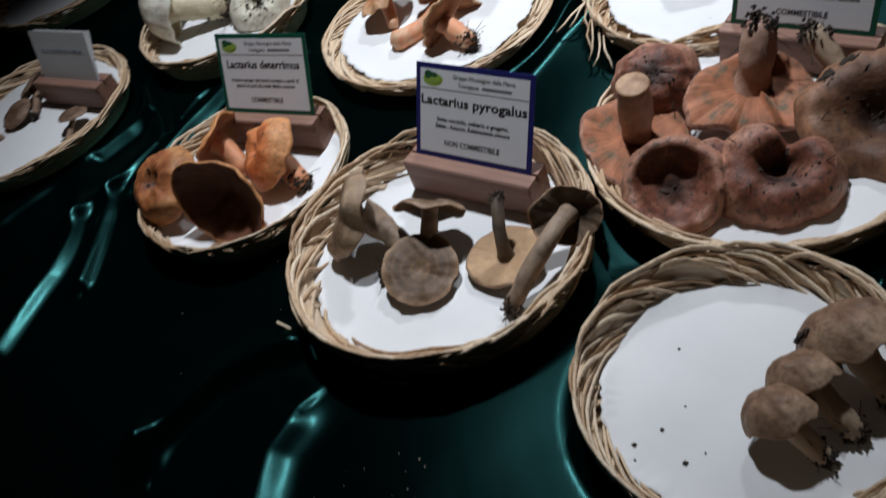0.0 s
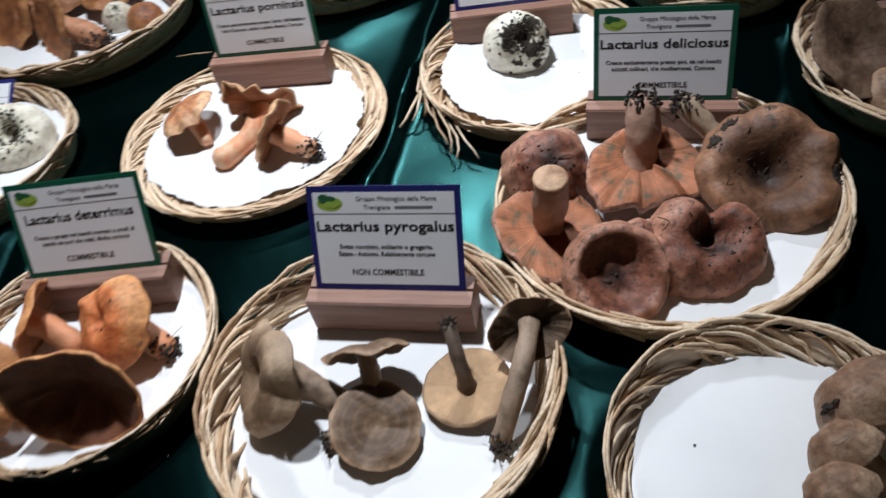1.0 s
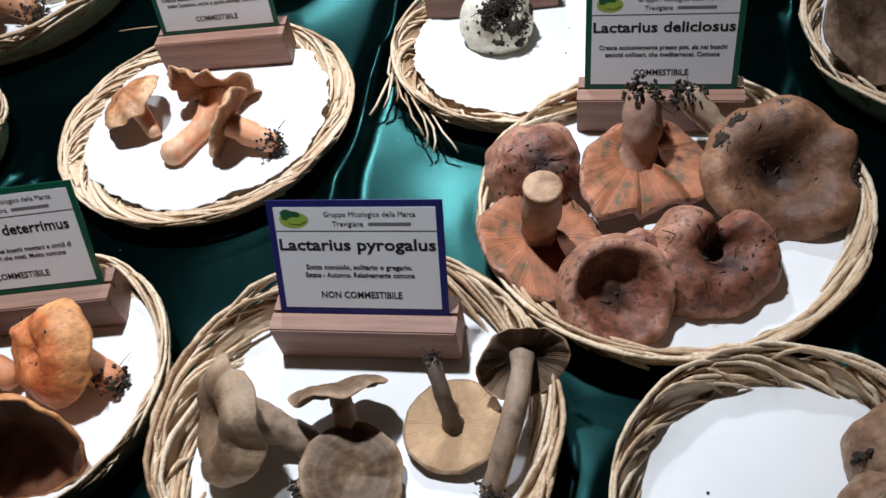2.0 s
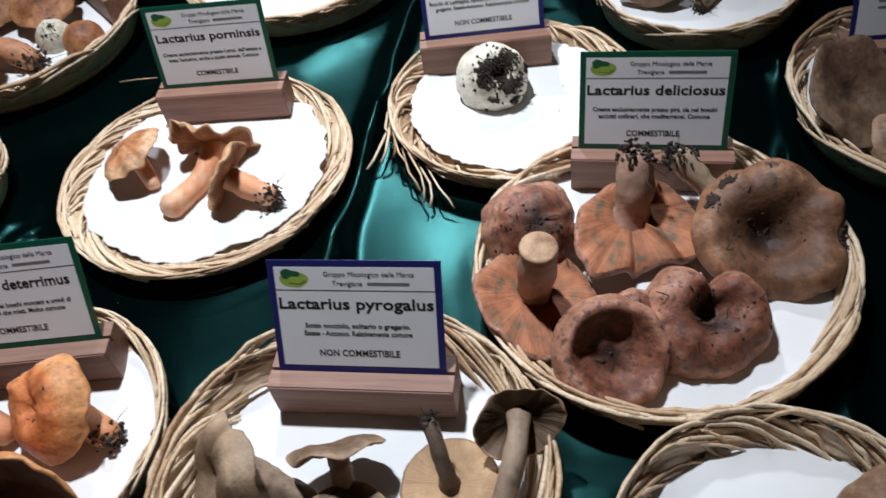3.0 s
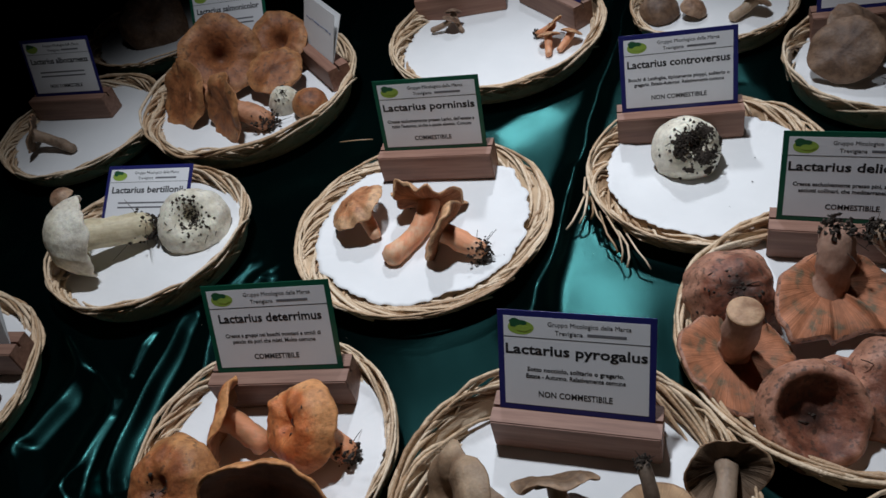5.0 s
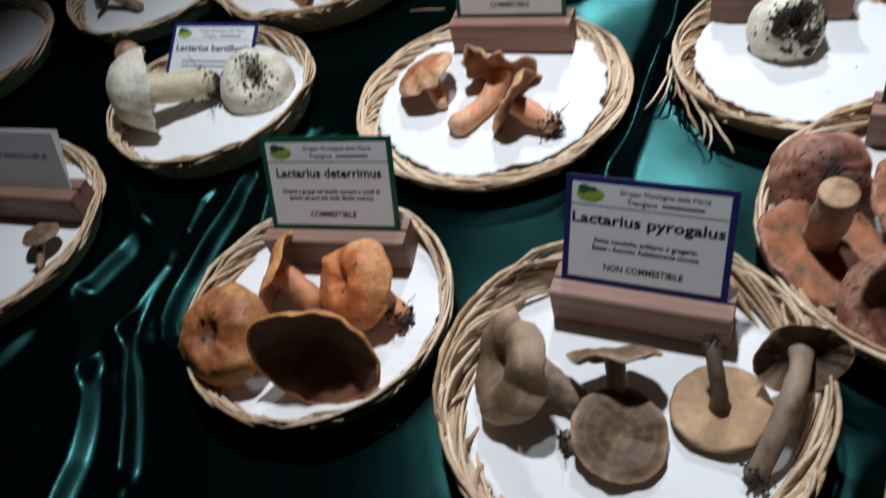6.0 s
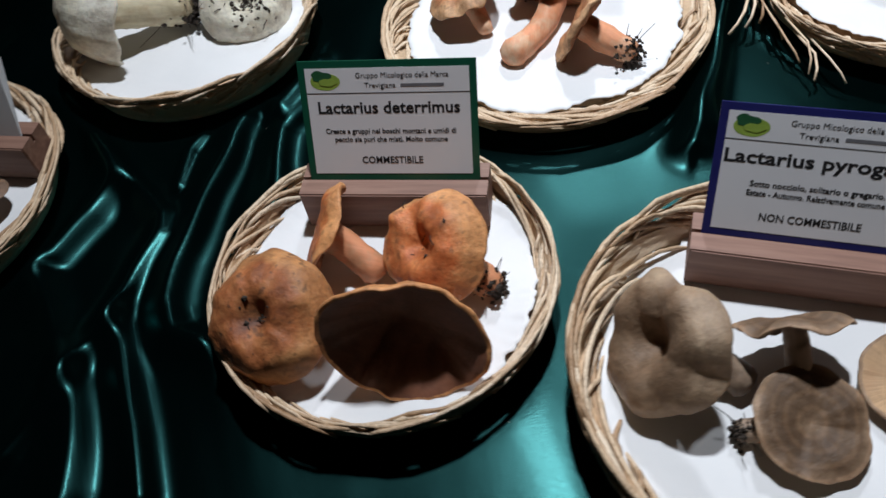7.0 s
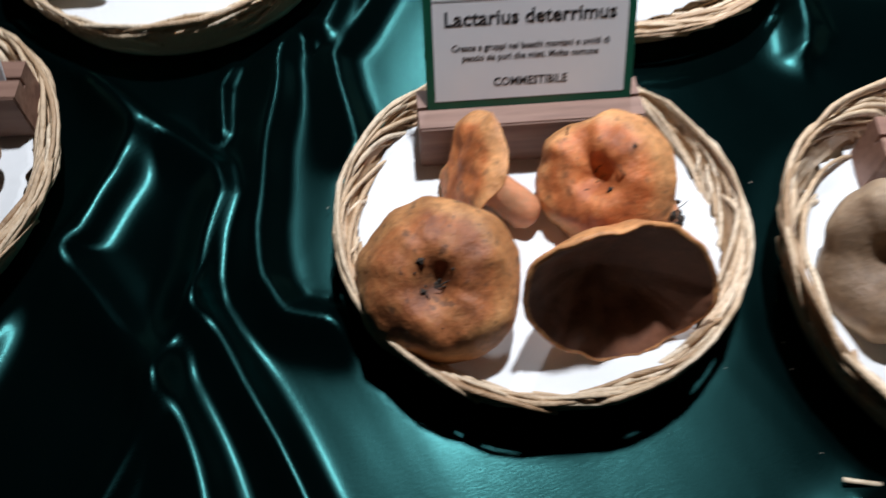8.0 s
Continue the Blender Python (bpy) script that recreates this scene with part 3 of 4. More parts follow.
# ---- label cards in wooden holders ----
def text_mesh(body, size, bold=0.0, align="CENTER", spread=1.0):
    cu = bpy.data.curves.new("lettering", "FONT")
    cu.body, cu.size, cu.align_x, cu.offset, cu.space_character = body, size, align, bold, spread
    cu.extrude, cu.resolution_u = 0.00006, 2
    ob = bpy.data.objects.new("lettering", cu)
    scene.collection.objects.link(ob)
    me = bpy.data.meshes.new_from_object(ob.evaluated_get(bpy.context.evaluated_depsgraph_get()))
    bpy.data.objects.remove(ob)
    return me


def fit_width(me, width):
    xs = [v.co.x for v in me.vertices]
    k = width / max(1e-6, max(xs) - min(xs))
    mid = (max(xs) + min(xs)) / 2
    me.transform(Matrix.Diagonal((k, 1, 1, 1)) @ Matrix.Translation((-mid, 0, 0)))
    return me


CW, CH = 0.108, 0.0748


def disc(rx, ry, z, n=28, wob=0.0):
    v = [(rx * (1 + wob * math.sin(3 * a + 1)) * math.cos(a), ry * (1 + wob * math.sin(4 * a)) * math.sin(a), z) for a in (2 * math.pi * i / n for i in range(n))]
    v2 = [(p[0], p[1], z - 0.0001) for p in v]
    return mesh_of("disc", v + v2, [tuple(range(n))] + [(i, i + n, (i + 1) % n + n, (i + 1) % n) for i in range(n)], False)


def holder(m, depth=0.028, height=0.0308, width=0.118):
    """A wooden block with a slot along its top."""
    ob = thing("sign_holder", m, "reddish-brown wooden block holding a species card", "sign holder", "wooden sign holders")
    bm = bmesh.new()
    d, s = depth / 2, 0.0012
    outline = [(-d, 0), (d, 0), (d, height), (s, height), (s, height - 0.006), (-s, height - 0.006), (-s, height), (-d, height)]
    loops = [[bm.verts.new((sx * width / 2, y, z)) for y, z in outline] for sx in (-1, 1)]
    for i in range(8):
        j = (i + 1) % 8
        bm.faces.new((loops[0][i], loops[0][j], loops[1][j], loops[1][i]))
    bm.faces.new(list(reversed(loops[0])))
    bm.faces.new(loops[1])
    bmesh.ops.recalc_face_normals(bm, faces=bm.faces[:])
    bmesh.ops.bevel(bm, geom=[e for e in bm.edges if abs(e.verts[0].co.y) > 0.005 and abs(e.verts[1].co.y) > 0.005], offset=0.0009, segments=2, affect="EDGES")
    part("block", bm, WOOD, ob)
    # added strip in the soil colour: stands in for the shade down the slot
    part("slot_shade", box((width - 0.002, 0.0022, 0.0004), (0, 0, height - 0.0057)), SOIL, ob, "dark strip standing in for shade in the block's slot")
    return ob


TITLE_WIDTH = {"Lactarius pyrogalus": 0.097, "Lactarius deterrimus": 0.087, "Lactarius porninsis": 0.094, "Lactarius deliciosus": 0.097, "Lactarius controversus": 0.094, "Lactarius": 0.045}


def species_card(m, title, lines, foot, border, edible):
    """A laminated card, its lower left corner at the origin of m, x along it, y up it, z out of its face."""
    label = ("green" if border is CARD_GREEN else "blue") + "-bordered white card reading " + title
    ob = thing("species_card", m, label, "sign", "species cards")
    part("backing", box((CW, CH, 0.0007), (CW / 2, CH / 2, 0), 0.0003), border, ob)
    panel = part("printed_panel", box((CW - 0.0088, CH - 0.009, 0.0003), (CW / 2, CH / 2, 0.0004)), CARD_WHITE, ob)
    z = 0.00062
    cx = CW / 2
    part("rule_line", box((CW - 0.0085, 0.0004, 0.0001), (cx, CH - 0.0195, z)), INK, panel)
    part("logo_oval", disc(0.0092, 0.0052, z, wob=0.02), LOGO_GREEN, panel, "yellow-green oval emblem", Matrix.Translation((0.0165, CH - 0.0125, 0)))
    part("logo_shape", disc(0.006, 0.0034, z + 0.0001, wob=0.18), LOGO_DARK, panel, "dark green emblem shape", Matrix.Translation((0.014, CH - 0.0095, 0)))
    part("logo_shape", disc(0.0055, 0.0022, z + 0.0002, wob=0.1), LOGO_GREEN, panel, "", Matrix.Translation((0.018, CH - 0.013, 0)))
    part("heading", fit_width(text_mesh("Gruppo Micologico della Marca", 0.0046), 0.056), INK, panel, m=Matrix.Translation((0.0635, CH - 0.0105, z)))
    part("heading", fit_width(text_mesh("Trevigiana", 0.0046), 0.019), INK, panel, m=Matrix.Translation((0.05, CH - 0.0165, z)))
    part("heading_bar", box((0.026, 0.0019, 0.0001), (0.0755, CH - 0.0151, z)), GREY_INK, panel)
    part("title", fit_width(text_mesh(title, 0.0102, 0.00023), TITLE_WIDTH.get(title, 0.09)), INK, panel, m=Matrix.Translation((cx, CH - 0.0318, z)))
    for i, ln in enumerate(lines):
        y = CH - 0.0445 - 0.0052 * i
        if ln:
            part("small_text", fit_width(text_mesh(ln, 0.0046, 0.0001), min(0.093, 0.0018 * len(ln))), INK, panel, m=Matrix.Translation((cx, y, z)))
        else:
            part("text_bar", box((0.07, 0.0018, 0.0001), (cx, y + 0.0014, z)), GREY_INK, panel)
    part("edibility", fit_width(text_mesh(foot, 0.0062, 0.00012), 0.0032 * len(foot)), INK, panel, m=Matrix.Translation((cx, CH - 0.0635, z)))
    return ob


def sign(left, right, tilt, title, lines, foot, edible, shift=0.0, block=True):
    """A card whose lower corners stand over left and right, leaning back by tilt degrees, with its block."""
    a, b = Vector((*left, 0.0)), Vector((*right, 0.0))
    way = (b - a).normalized()
    mid = (a + b) / 2
    back = Vector((-way.y, way.x, 0))
    t = radians(tilt)
    up = back * math.sin(t) + Vector((0, 0, math.cos(t)))
    out = way.cross(up)
    if block:
        holder(Matrix((( way.x, back.x, 0, mid.x + way.x * shift), (way.y, back.y, 0, mid.y + way.y * shift), (0, 0, 1, FLOORZ), (0, 0, 0, 1))))
    foot_z = FLOORZ + 0.0295
    o = mid - way * CW / 2 + Vector((0, 0, foot_z))
    m = Matrix(((way.x, up.x, out.x, o.x), (way.y, up.y, out.y, o.y), (way.z, up.z, out.z, o.z), (0, 0, 0, 1)))
    return species_card(m, title, lines, foot, CARD_GREEN if edible else CARD_BLUE, edible)


YES, NO = "COMMESTIBILE", "NON COMMESTIBILE"
sign((-0.029, 0.684), (0.062, 0.626), 30, "Lactarius pyrogalus", ["Sotto nocciolo, solitario o gregario.", "Estate - Autunno. Relativamente comune"], NO, False)
sign((-0.227, 0.816), (-0.129, 0.772), 28, "Lactarius deterrimus", ["Cresce a gruppi nei boschi montani e umidi di", "peccio sia puri che misti. Molto comune"], YES, True)
sign((-0.027, 1.030), (0.068, 0.978), 15, "Lactarius porninsis", ["Cresce esclusivamente presso Larici, dall'estate a", "tutto l'autunno, anche a quote elevate. Comune"], YES, True)
sign((0.239, 0.755), (0.327, 0.693), 20, "Lactarius deliciosus", ["Cresce esclusivamente presso pini, sia nei boschi", "asciutti collinari, che mediterranei. Comune"], YES, True)
sign((0.203, 0.954), (0.300, 0.907), 20, "Lactarius controversus", ["Boschi di Latifoglie, tipicamente pioppi, solitario o", "gregario. Estate-Autunno. Relativamente comune"], NO, False)
sign((-0.426, 1.424), (-0.328, 1.367), 20, "Lactarius albocarneus", ["", "", ], NO, False)
sign((-0.2, 1.405), (-0.105, 1.36), 34, "Lactarius salmonicolor", ["", ""], YES, True)
sign((0.1, 1.333), (0.2, 1.295), 20, "Lactarius", ["", ""], NO, False)
sign((0.236, 1.285), (0.262, 1.183), 20, "Lactarius", ["", ""], NO, False)
sign((0.452, 1.0), (0.546, 0.952), 20, "Lactarius", ["", ""], NO, False)
sign((0.49, 0.742), (0.582, 0.69), 20, "Lactarius", ["", ""], NO, False)


def lying_card(corner, way, up, title, lines, foot):
    way, up = Vector(way).normalized(), Vector(up)
    up = (up - way * up.dot(way)).normalized()
    out = way.cross(up)
    m = Matrix(((way.x, up.x, out.x, corner[0]), (way.y, up.y, out.y, corner[1]), (way.z, up.z, out.z, corner[2]), (0, 0, 0, 1)))
    return species_card(m, title, lines, foot, CARD_BLUE, False)


lying_card((-0.347, 1.112, 0.016), (0.87, -0.49, 0), (0.034, 0.047, 0.036), "Lactarius bertillonii", ["", ""], NO)


def note_card(m, width=0.102, height=0.056):
    """A plain folded slip of paper with a line of pen strokes, standing in a block."""
    ob = thing("paper_note", m, "folded white paper note with faint pen writing", "note", "handwritten notes")
    for name, tilt in (("front_leaf", -20), ("back_leaf", -27)):
        part(name, box((width, 0.0004, height), (0, 0, height / 2)), PAPER, ob, m=pose(0, 0.0005 if tilt < -22 else -0.0003, 0, tilt, 0, 0))
    rng = random.Random(3)
    x = -0.036
    while x < 0.036:
        w = rng.uniform(0.003, 0.009)
        part("pen_stroke", box((w, 0.0002, rng.uniform(0.001, 0.0022)), (x + w / 2, -0.0007, 0.034 + rng.uniform(-0.0008, 0.0008))), PEN, ob, m=pose(0, 0, 0, -20, 0, 0))
        x += w + rng.uniform(0.001, 0.003)
    return ob


def note_sign(x, y, turn, **size):
    holder(pose(x, y, FLOORZ, 0, 0, turn))
    note_card(pose(x, y, FLOORZ + 0.0295, 0, 0, turn), **size)


note_sign(-0.459, 0.968, -27)
note_sign(-0.05, 1.285, -76, width=0.09, height=0.06)


# ---- mushrooms ----
def soil_clump(at, size, n, seed, hairs=8):
    """Crumbs of soil with root hairs."""
    rng = random.Random(seed)
    pieces = []
    for _ in range(n):
        c = Vector(at) + Vector((rng.gauss(0, 0.28), rng.gauss(0, 0.28), rng.gauss(0, 0.34))) * size
        r = 0.0006 + size * rng.uniform(0.03, 0.13)
        sq = [rng.uniform(0.6, 1.3) for _ in range(6)]
        v = [c + Vector(d) * r * sq[i] for i, d in enumerate(((1, 0, 0), (-1, 0, 0), (0, 1, 0), (0, -1, 0), (0, 0, 1), (0, 0, -1)))]
        pieces.append((v, [(0, 2, 4), (2, 1, 4), (1, 3, 4), (3, 0, 4), (2, 0, 5), (1, 2, 5), (3, 1, 5), (0, 3, 5)]))
    for _ in range(hairs):
        d = Vector((rng.gauss(0, 1), rng.gauss(0, 1), rng.gauss(0, 1))).normalized()
        side = Vector((rng.gauss(0, 1), rng.gauss(0, 1), rng.gauss(0, 1))) * 0.35
        pts = [Vector(at) + (d * u + side * u * u) * size * 1.35 for u in (0, 0.35, 0.7, 1)]
        pieces.append(tube(pts, [0.0004, 0.00035, 0.0003, 0.0002], 4))
    v, f = joined(pieces)
    return mesh_of("soil_clump", v, f, False)


COUNT = [0]


def mushroom(kind, at, axis, R, label, end=None, dome=0.1, hole=0.0, curl=0.12, thick=0.25, wave=0.05, lobes=3, oval=1.0, spin=0.0,
             stem=0.007, tip=None, soil=0.0, group="", crumbs=0, cut=False, slack=0.5, ecc=(0, 0, 0),
             notches=(), flat=None, lump=1.0, dirt=(), mouth=0.3):
    """A mushroom whose cap has its middle at `at` and its top towards axis; its stem runs to end.
    notches: (direction, half width, depth) of dents in its edge; flat: (direction, share of R) where the edge is broken off;
    dirt: (share of R, direction, spread, crumbs) of soil patches on the cap; mouth: how wide its hole is."""
    COUNT[0] += 1
    at = (at[0], at[1], at[2] + 0.002)
    end = end and (end[0], end[1], end[2] + 0.002)
    seed = COUNT[0]
    rng = random.Random(seed)
    cap_mat, gill_mat, stem_mat = KINDS[kind]
    z = Vector(axis).normalized()
    ecc = Vector(ecc) - z * z.dot(Vector(ecc))
    at = Vector(at) + ecc
    x = z.cross(Vector((0.2, 1, 0.1))).normalized()
    y = z.cross(x)
    m = Matrix(((x.x, y.x, z.x, at[0]), (x.y, y.y, z.y, at[1]), (x.z, y.z, z.z, at[2]), (0, 0, 0, 1))) @ pose(0, 0, 0, 0, 0, spin)
    ob = thing("mushroom", m, label, "mushroom", group)
    ph = [rng.uniform(0, 6.28) for _ in range(6)]
    shift = m.to_3x3().inverted() @ Vector(ecc)
    shift.z = 0
    off = Vector((seed * 3.1, seed * 1.7, seed * 0.9))

    def turned(way):
        p = m.to_3x3().inverted() @ Vector(way)
        return math.atan2(p.y, p.x)

    dents = [(turned(w), k, d) for w, k, d in notches]
    broken = flat and (turned(flat[0]), flat[1])

    def top(u):
        return R * (dome * (1 - u * u) - hole * math.exp(-(u / mouth) ** (4 if mouth > 0.45 else 2)) - curl * u ** 6)

    def depth(u):
        return R * thick * math.sqrt(max(0.0, 1 - u ** 3)) * (0.55 + 0.45 * u)

    def warp(r, zz, a, ridge=0.0):
        u = r / R
        ca, sa = math.cos(a), math.sin(a)
        k = lobes * 0.36
        big = noise.noise(Vector((ca * k, sa * k, seed * 1.37)))
        small = noise.noise(Vector((ca * 3.1, sa * 3.1, seed * 2.11)))
        q = r * (1 + wave * u * (1.5 * big + 0.55 * small) + 0.012 * u * noise.noise(Vector((ca * 8, sa * 8, seed))))
        lift = R * wave * u * u * (2.4 * noise.noise(Vector((ca * k * 1.2, sa * k * 1.2, seed * 0.71))) + 0.8 * small)
        for da, dk, dd in dents:
            g = math.exp(-(((a - da + math.pi) % (2 * math.pi) - math.pi) / dk) ** 2)
            q *= 1 - dd * g * u * u
            lift -= R * dd * 0.9 * g * math.sin(math.pi * min(1, u) ** 1.5) * 0.8
        if broken and math.cos(a - broken[0]) > 0.05:
            q = min(q, R * (broken[1] + 0.04 * small) * u / math.cos(a - broken[0])) if q * math.cos(a - broken[0]) > broken[1] * R * u else q
        px, py = q * ca, q * sa * oval
        p = Vector((px, py, zz + lift + ridge))
        d = (noise.noise(p / R * 2.1 + off) * 0.08 * R + noise.noise(p / R * 6 + off) * 0.03 * R) * lump
        return p - shift * u + Vector((0, 0, 1)) * d * (0.4 + 0.6 * u)

    n = 72
    us = [0.004, 0.06, 0.12, 0.18, 0.25, 0.33, 0.42, 0.52, 0.62, 0.72, 0.8, 0.87, 0.925, 0.965, 0.99, 1.0]
    rows = [(u * R, top(u)) for u in us]
    lip = [0.995, 0.975, 0.94]
    rows += [(u * R, top(u) - depth(u)) for u in lip]
    v, f = lathe(rows, n, lambda r, zz, a, j, i: warp(r, zz, a))
    part("cap", mesh_of("cap", v, f), cap_mat, ob)
    ng = 168
    gu = [0.945, 0.88, 0.78, 0.66, 0.52, 0.38, 0.25, 0.14, 0.004]
    gl = R * (0.004 if kind == "hollow" else 0.011 if kind in ("red", "buff") else 0.03 if kind == "larch" else 0.02)
    v, f = lathe([(u * R, top(u) - depth(u)) for u in gu], ng,
                 lambda r, zz, a, j, i: warp(r, zz, a, (gl if i % 2 else -gl) * min(1, (1 - r / R) * 9) * min(1, r / R * 4) * (1 if i % 4 < 2 else 0.7)))
    part("gill_surface", mesh_of("gill_surface", v, f), gill_mat, ob)
    if end is not None:
        e = m.inverted() @ Vector(end)
        a0 = Vector((0, 0, top(0) - depth(0) + 0.002))
        a1 = a0 - Vector((0, 0, slack * (e - a0).length * 0.6))
        tip = stem * 0.85 if tip is None else tip
        pts, rad = [], []
        k = 13
        for i in range(k):
            u = i / (k - 1)
            pts.append(a0 * (1 - u) ** 2 + a1 * 2 * u * (1 - u) + e * u * u)
            rr = stem * (1.25 - 0.25 * min(1, u * 5)) * (1 - u) + tip * u
            rad.append(rr * (1 + 0.07 * math.sin(7 * u + ph[5])))
        way = (pts[-1] - pts[-2]).normalized()
        if not cut:
            pts += [pts[-1] + way * tip * 0.45, pts[-1] + way * tip * 0.7]
            rad += [tip * 0.78, tip * 0.3]
        else:
            rim = [e + way * k for k in (-0.001, 0.0004, 0.0008, 0.0009)]
            part("cut_face", mesh_of("cut_face", *tube(rim, [tip * k for k in (1.0, 0.98, 0.85, 0.2)], 22)), CUT_FLESH, ob, "pale cut end of the stem")
        v, f = tube(pts, rad, 18)
        v = [p + Vector((noise.noise(p * 160 + off), noise.noise(p * 160 - off), 0)) * stem * 0.16 for p in v]
        part("stem", mesh_of("stem", v, f), stem_mat, ob)
        if soil:
            part("soil_clump", soil_clump(e, max(soil * 0.9, tip * 1.35), 520, seed, 9), SOIL, ob, "dark damp soil on the stem foot")
    if crumbs or dirt:
        pieces = []
        for du, way, spread, count in dirt:
            for _ in range(count):
                da = turned(way) + rng.gauss(0, spread)
                p = warp(min(0.98, du + rng.gauss(0, spread * 0.35)) * R, top(du), da)
                p.z = warp(math.hypot(p.x, p.y), top(min(1, math.hypot(p.x, p.y) / R)), da).z
                k = rng.uniform(0.0007, 0.0024)
                pieces.append(([p + Vector(d) * k * rng.uniform(0.6, 1.4) for d in ((1, 0, 0), (-1, 0, 0), (0, 1, 0), (0, -1, 0), (0, 0, 0.5), (0, 0, -0.7))],
                               [(0, 2, 4), (2, 1, 4), (1, 3, 4), (3, 0, 4), (2, 0, 5), (1, 2, 5), (3, 1, 5), (0, 3, 5)]))
        for _ in range(crumbs):
            u, a = min(0.9, abs(rng.gauss(0.25, 0.3))), rng.uniform(0, 6.28)
            if crumbs > 100 and rng.random() < 0.8:
                g0 = rng.choice([(0.1, 0.5), (0.45, 1.2), (0.55, 5.3), (0.3, 4.4)] if crumbs > 200 else [(0.75, 1.9), (0.7, 2.6), (0.85, 3.4), (0.6, 5.6), (0.8, 0.9)])
                u, a = min(0.9, abs(rng.gauss(g0[0], 0.1))), rng.gauss(g0[1] + ph[0], 0.3)
            p = warp(u * R, top(u), a)
            if rng.random() < 0.35:
                w = Vector((rng.gauss(0, 1), rng.gauss(0, 1), 0.1)).normalized() * rng.uniform(0.004, 0.009)
                c = tube([p, p + w * 0.5 + Vector((0, 0, 0.0012)), p + w], [0.0004, 0.0004, 0.0003], 4)
            else:
                s = rng.uniform(0.0006, 0.0022) * (1.15 if crumbs > 100 else 1)
                c = ([p + Vector(d) * s * rng.uniform(0.6, 1.5) for d in ((1, 0, 0), (-1, 0, 0), (0, 1, 0), (0, -1, 0), (0, 0, 0.7), (0, 0, -0.7))],
                     [(0, 2, 4), (2, 1, 4), (1, 3, 4), (3, 0, 4), (2, 0, 5), (1, 2, 5), (3, 1, 5), (0, 3, 5)])
            pieces.append(c)
        v, f = joined(pieces)
        tagged(part("crumb_dusting", mesh_of("crumb_dusting", v, f, False), SOIL, ob, "dark soil and needles stuck to the cap"), kind="stuff")
    return ob


# small basket of orange milk caps
g = "orange mushrooms in the small basket"
mushroom("rust", (-0.276, 0.72, 0.05), (-0.36, -0.36, 0.86), 0.04, "broad orange-brown mushroom cap leaning on the basket rim", (-0.247, 0.735, 0.022), dome=0.3, hole=0.34, mouth=0.28, curl=0.4, thick=0.45, wave=0.08, lump=1.6, group=g, stem=0.009, crumbs=12)
mushroom("hollow", (-0.206, 0.676, 0.047), (0.3, 0.86, -0.4), 0.0475, "upturned hollow orange mushroom showing its dark brown gills", dome=0.62, thick=0.22, wave=0.04, curl=0.0, oval=0.78, spin=38, lump=1.3, group=g)
mushroom("orange", (-0.231, 0.772, 0.042), (-0.8, 0.3, 0.42), 0.0325, "orange mushroom lying on its side against the block", (-0.207, 0.748, 0.021), dome=0.12, thick=0.22, wave=0.08, group=g, stem=0.0105, tip=0.009, lump=1.3)
mushroom("orange", (-0.179, 0.735, 0.048), (-0.6, -0.16, 0.75), 0.0355, "lobed bright orange mushroom cap with earthy foot", (-0.146, 0.712, 0.02), dome=0.22, hole=0.34, curl=0.42, thick=0.5, wave=0.07, lobes=3, group=g, stem=0.011, soil=0.012, crumbs=8, lump=2.0, notches=[((0.3, 1, 0.2), 0.3, 0.12)])
# grey-brown ones
g = "grey-brown mushrooms in the middle basket"
mushroom("wavy", (-0.093, 0.629, 0.049), (-0.84, 0.06, 0.5), 0.043, "large wavy grey-brown mushroom propped on the rim", (-0.046, 0.604, 0.021), dome=0.0, hole=0.4, curl=0.35, thick=0.26, wave=0.09, lobes=3, oval=0.9, group=g, stem=0.013, tip=0.009, lump=0.8, notches=[((0.3, 0.5, 0.8), 0.28, 0.16)])
mushroom("grey", (-0.017, 0.614, 0.047), (0.18, 0.78, 0.57), 0.029, "grey-brown mushroom standing on a bent stem", (-0.024, 0.583, 0.019), dome=0.1, hole=0.05, thick=0.2, wave=0.09, oval=0.85, group=g, stem=0.0068, soil=0.003)
mushroom("grey", (-0.03, 0.568, 0.03), (0.03, -0.3, 0.95), 0.0295, "flat ringed grey-brown mushroom cap with a pale middle", (-0.06, 0.58, 0.019), dome=-0.03, hole=0.14, curl=0.06, thick=0.14, wave=0.06, group=g, stem=0.0068, soil=0.004, notches=[((0.8, -0.5, 0), 0.16, 0.07)])
mushroom("buff", (0.034, 0.571, 0.021), (0.03, -0.02, -1), 0.0302, "upturned flat mushroom with buff gills and upright stem", (0.037, 0.595, 0.056), dome=0.12, curl=0.0, thick=0.16, wave=0.03, group=g, stem=0.0055, tip=0.0045, soil=0.005, slack=0.9)
mushroom("grey", (0.084, 0.575, 0.046), (0.28, 0.68, -0.5), 0.026, "long-stemmed grey-brown mushroom lying on the rim", (0.035, 0.526, 0.019), dome=0.25, thick=0.16, wave=0.09, oval=0.85, group=g, stem=0.0066, tip=0.0066, soil=0.0035, slack=0.7)
# reddish heap
g = "reddish mushrooms heaped in the wide basket"
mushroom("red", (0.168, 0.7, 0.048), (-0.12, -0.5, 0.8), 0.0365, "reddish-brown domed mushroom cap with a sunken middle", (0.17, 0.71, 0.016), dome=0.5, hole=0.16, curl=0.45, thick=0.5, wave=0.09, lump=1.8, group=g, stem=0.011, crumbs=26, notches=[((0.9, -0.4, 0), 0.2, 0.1)])
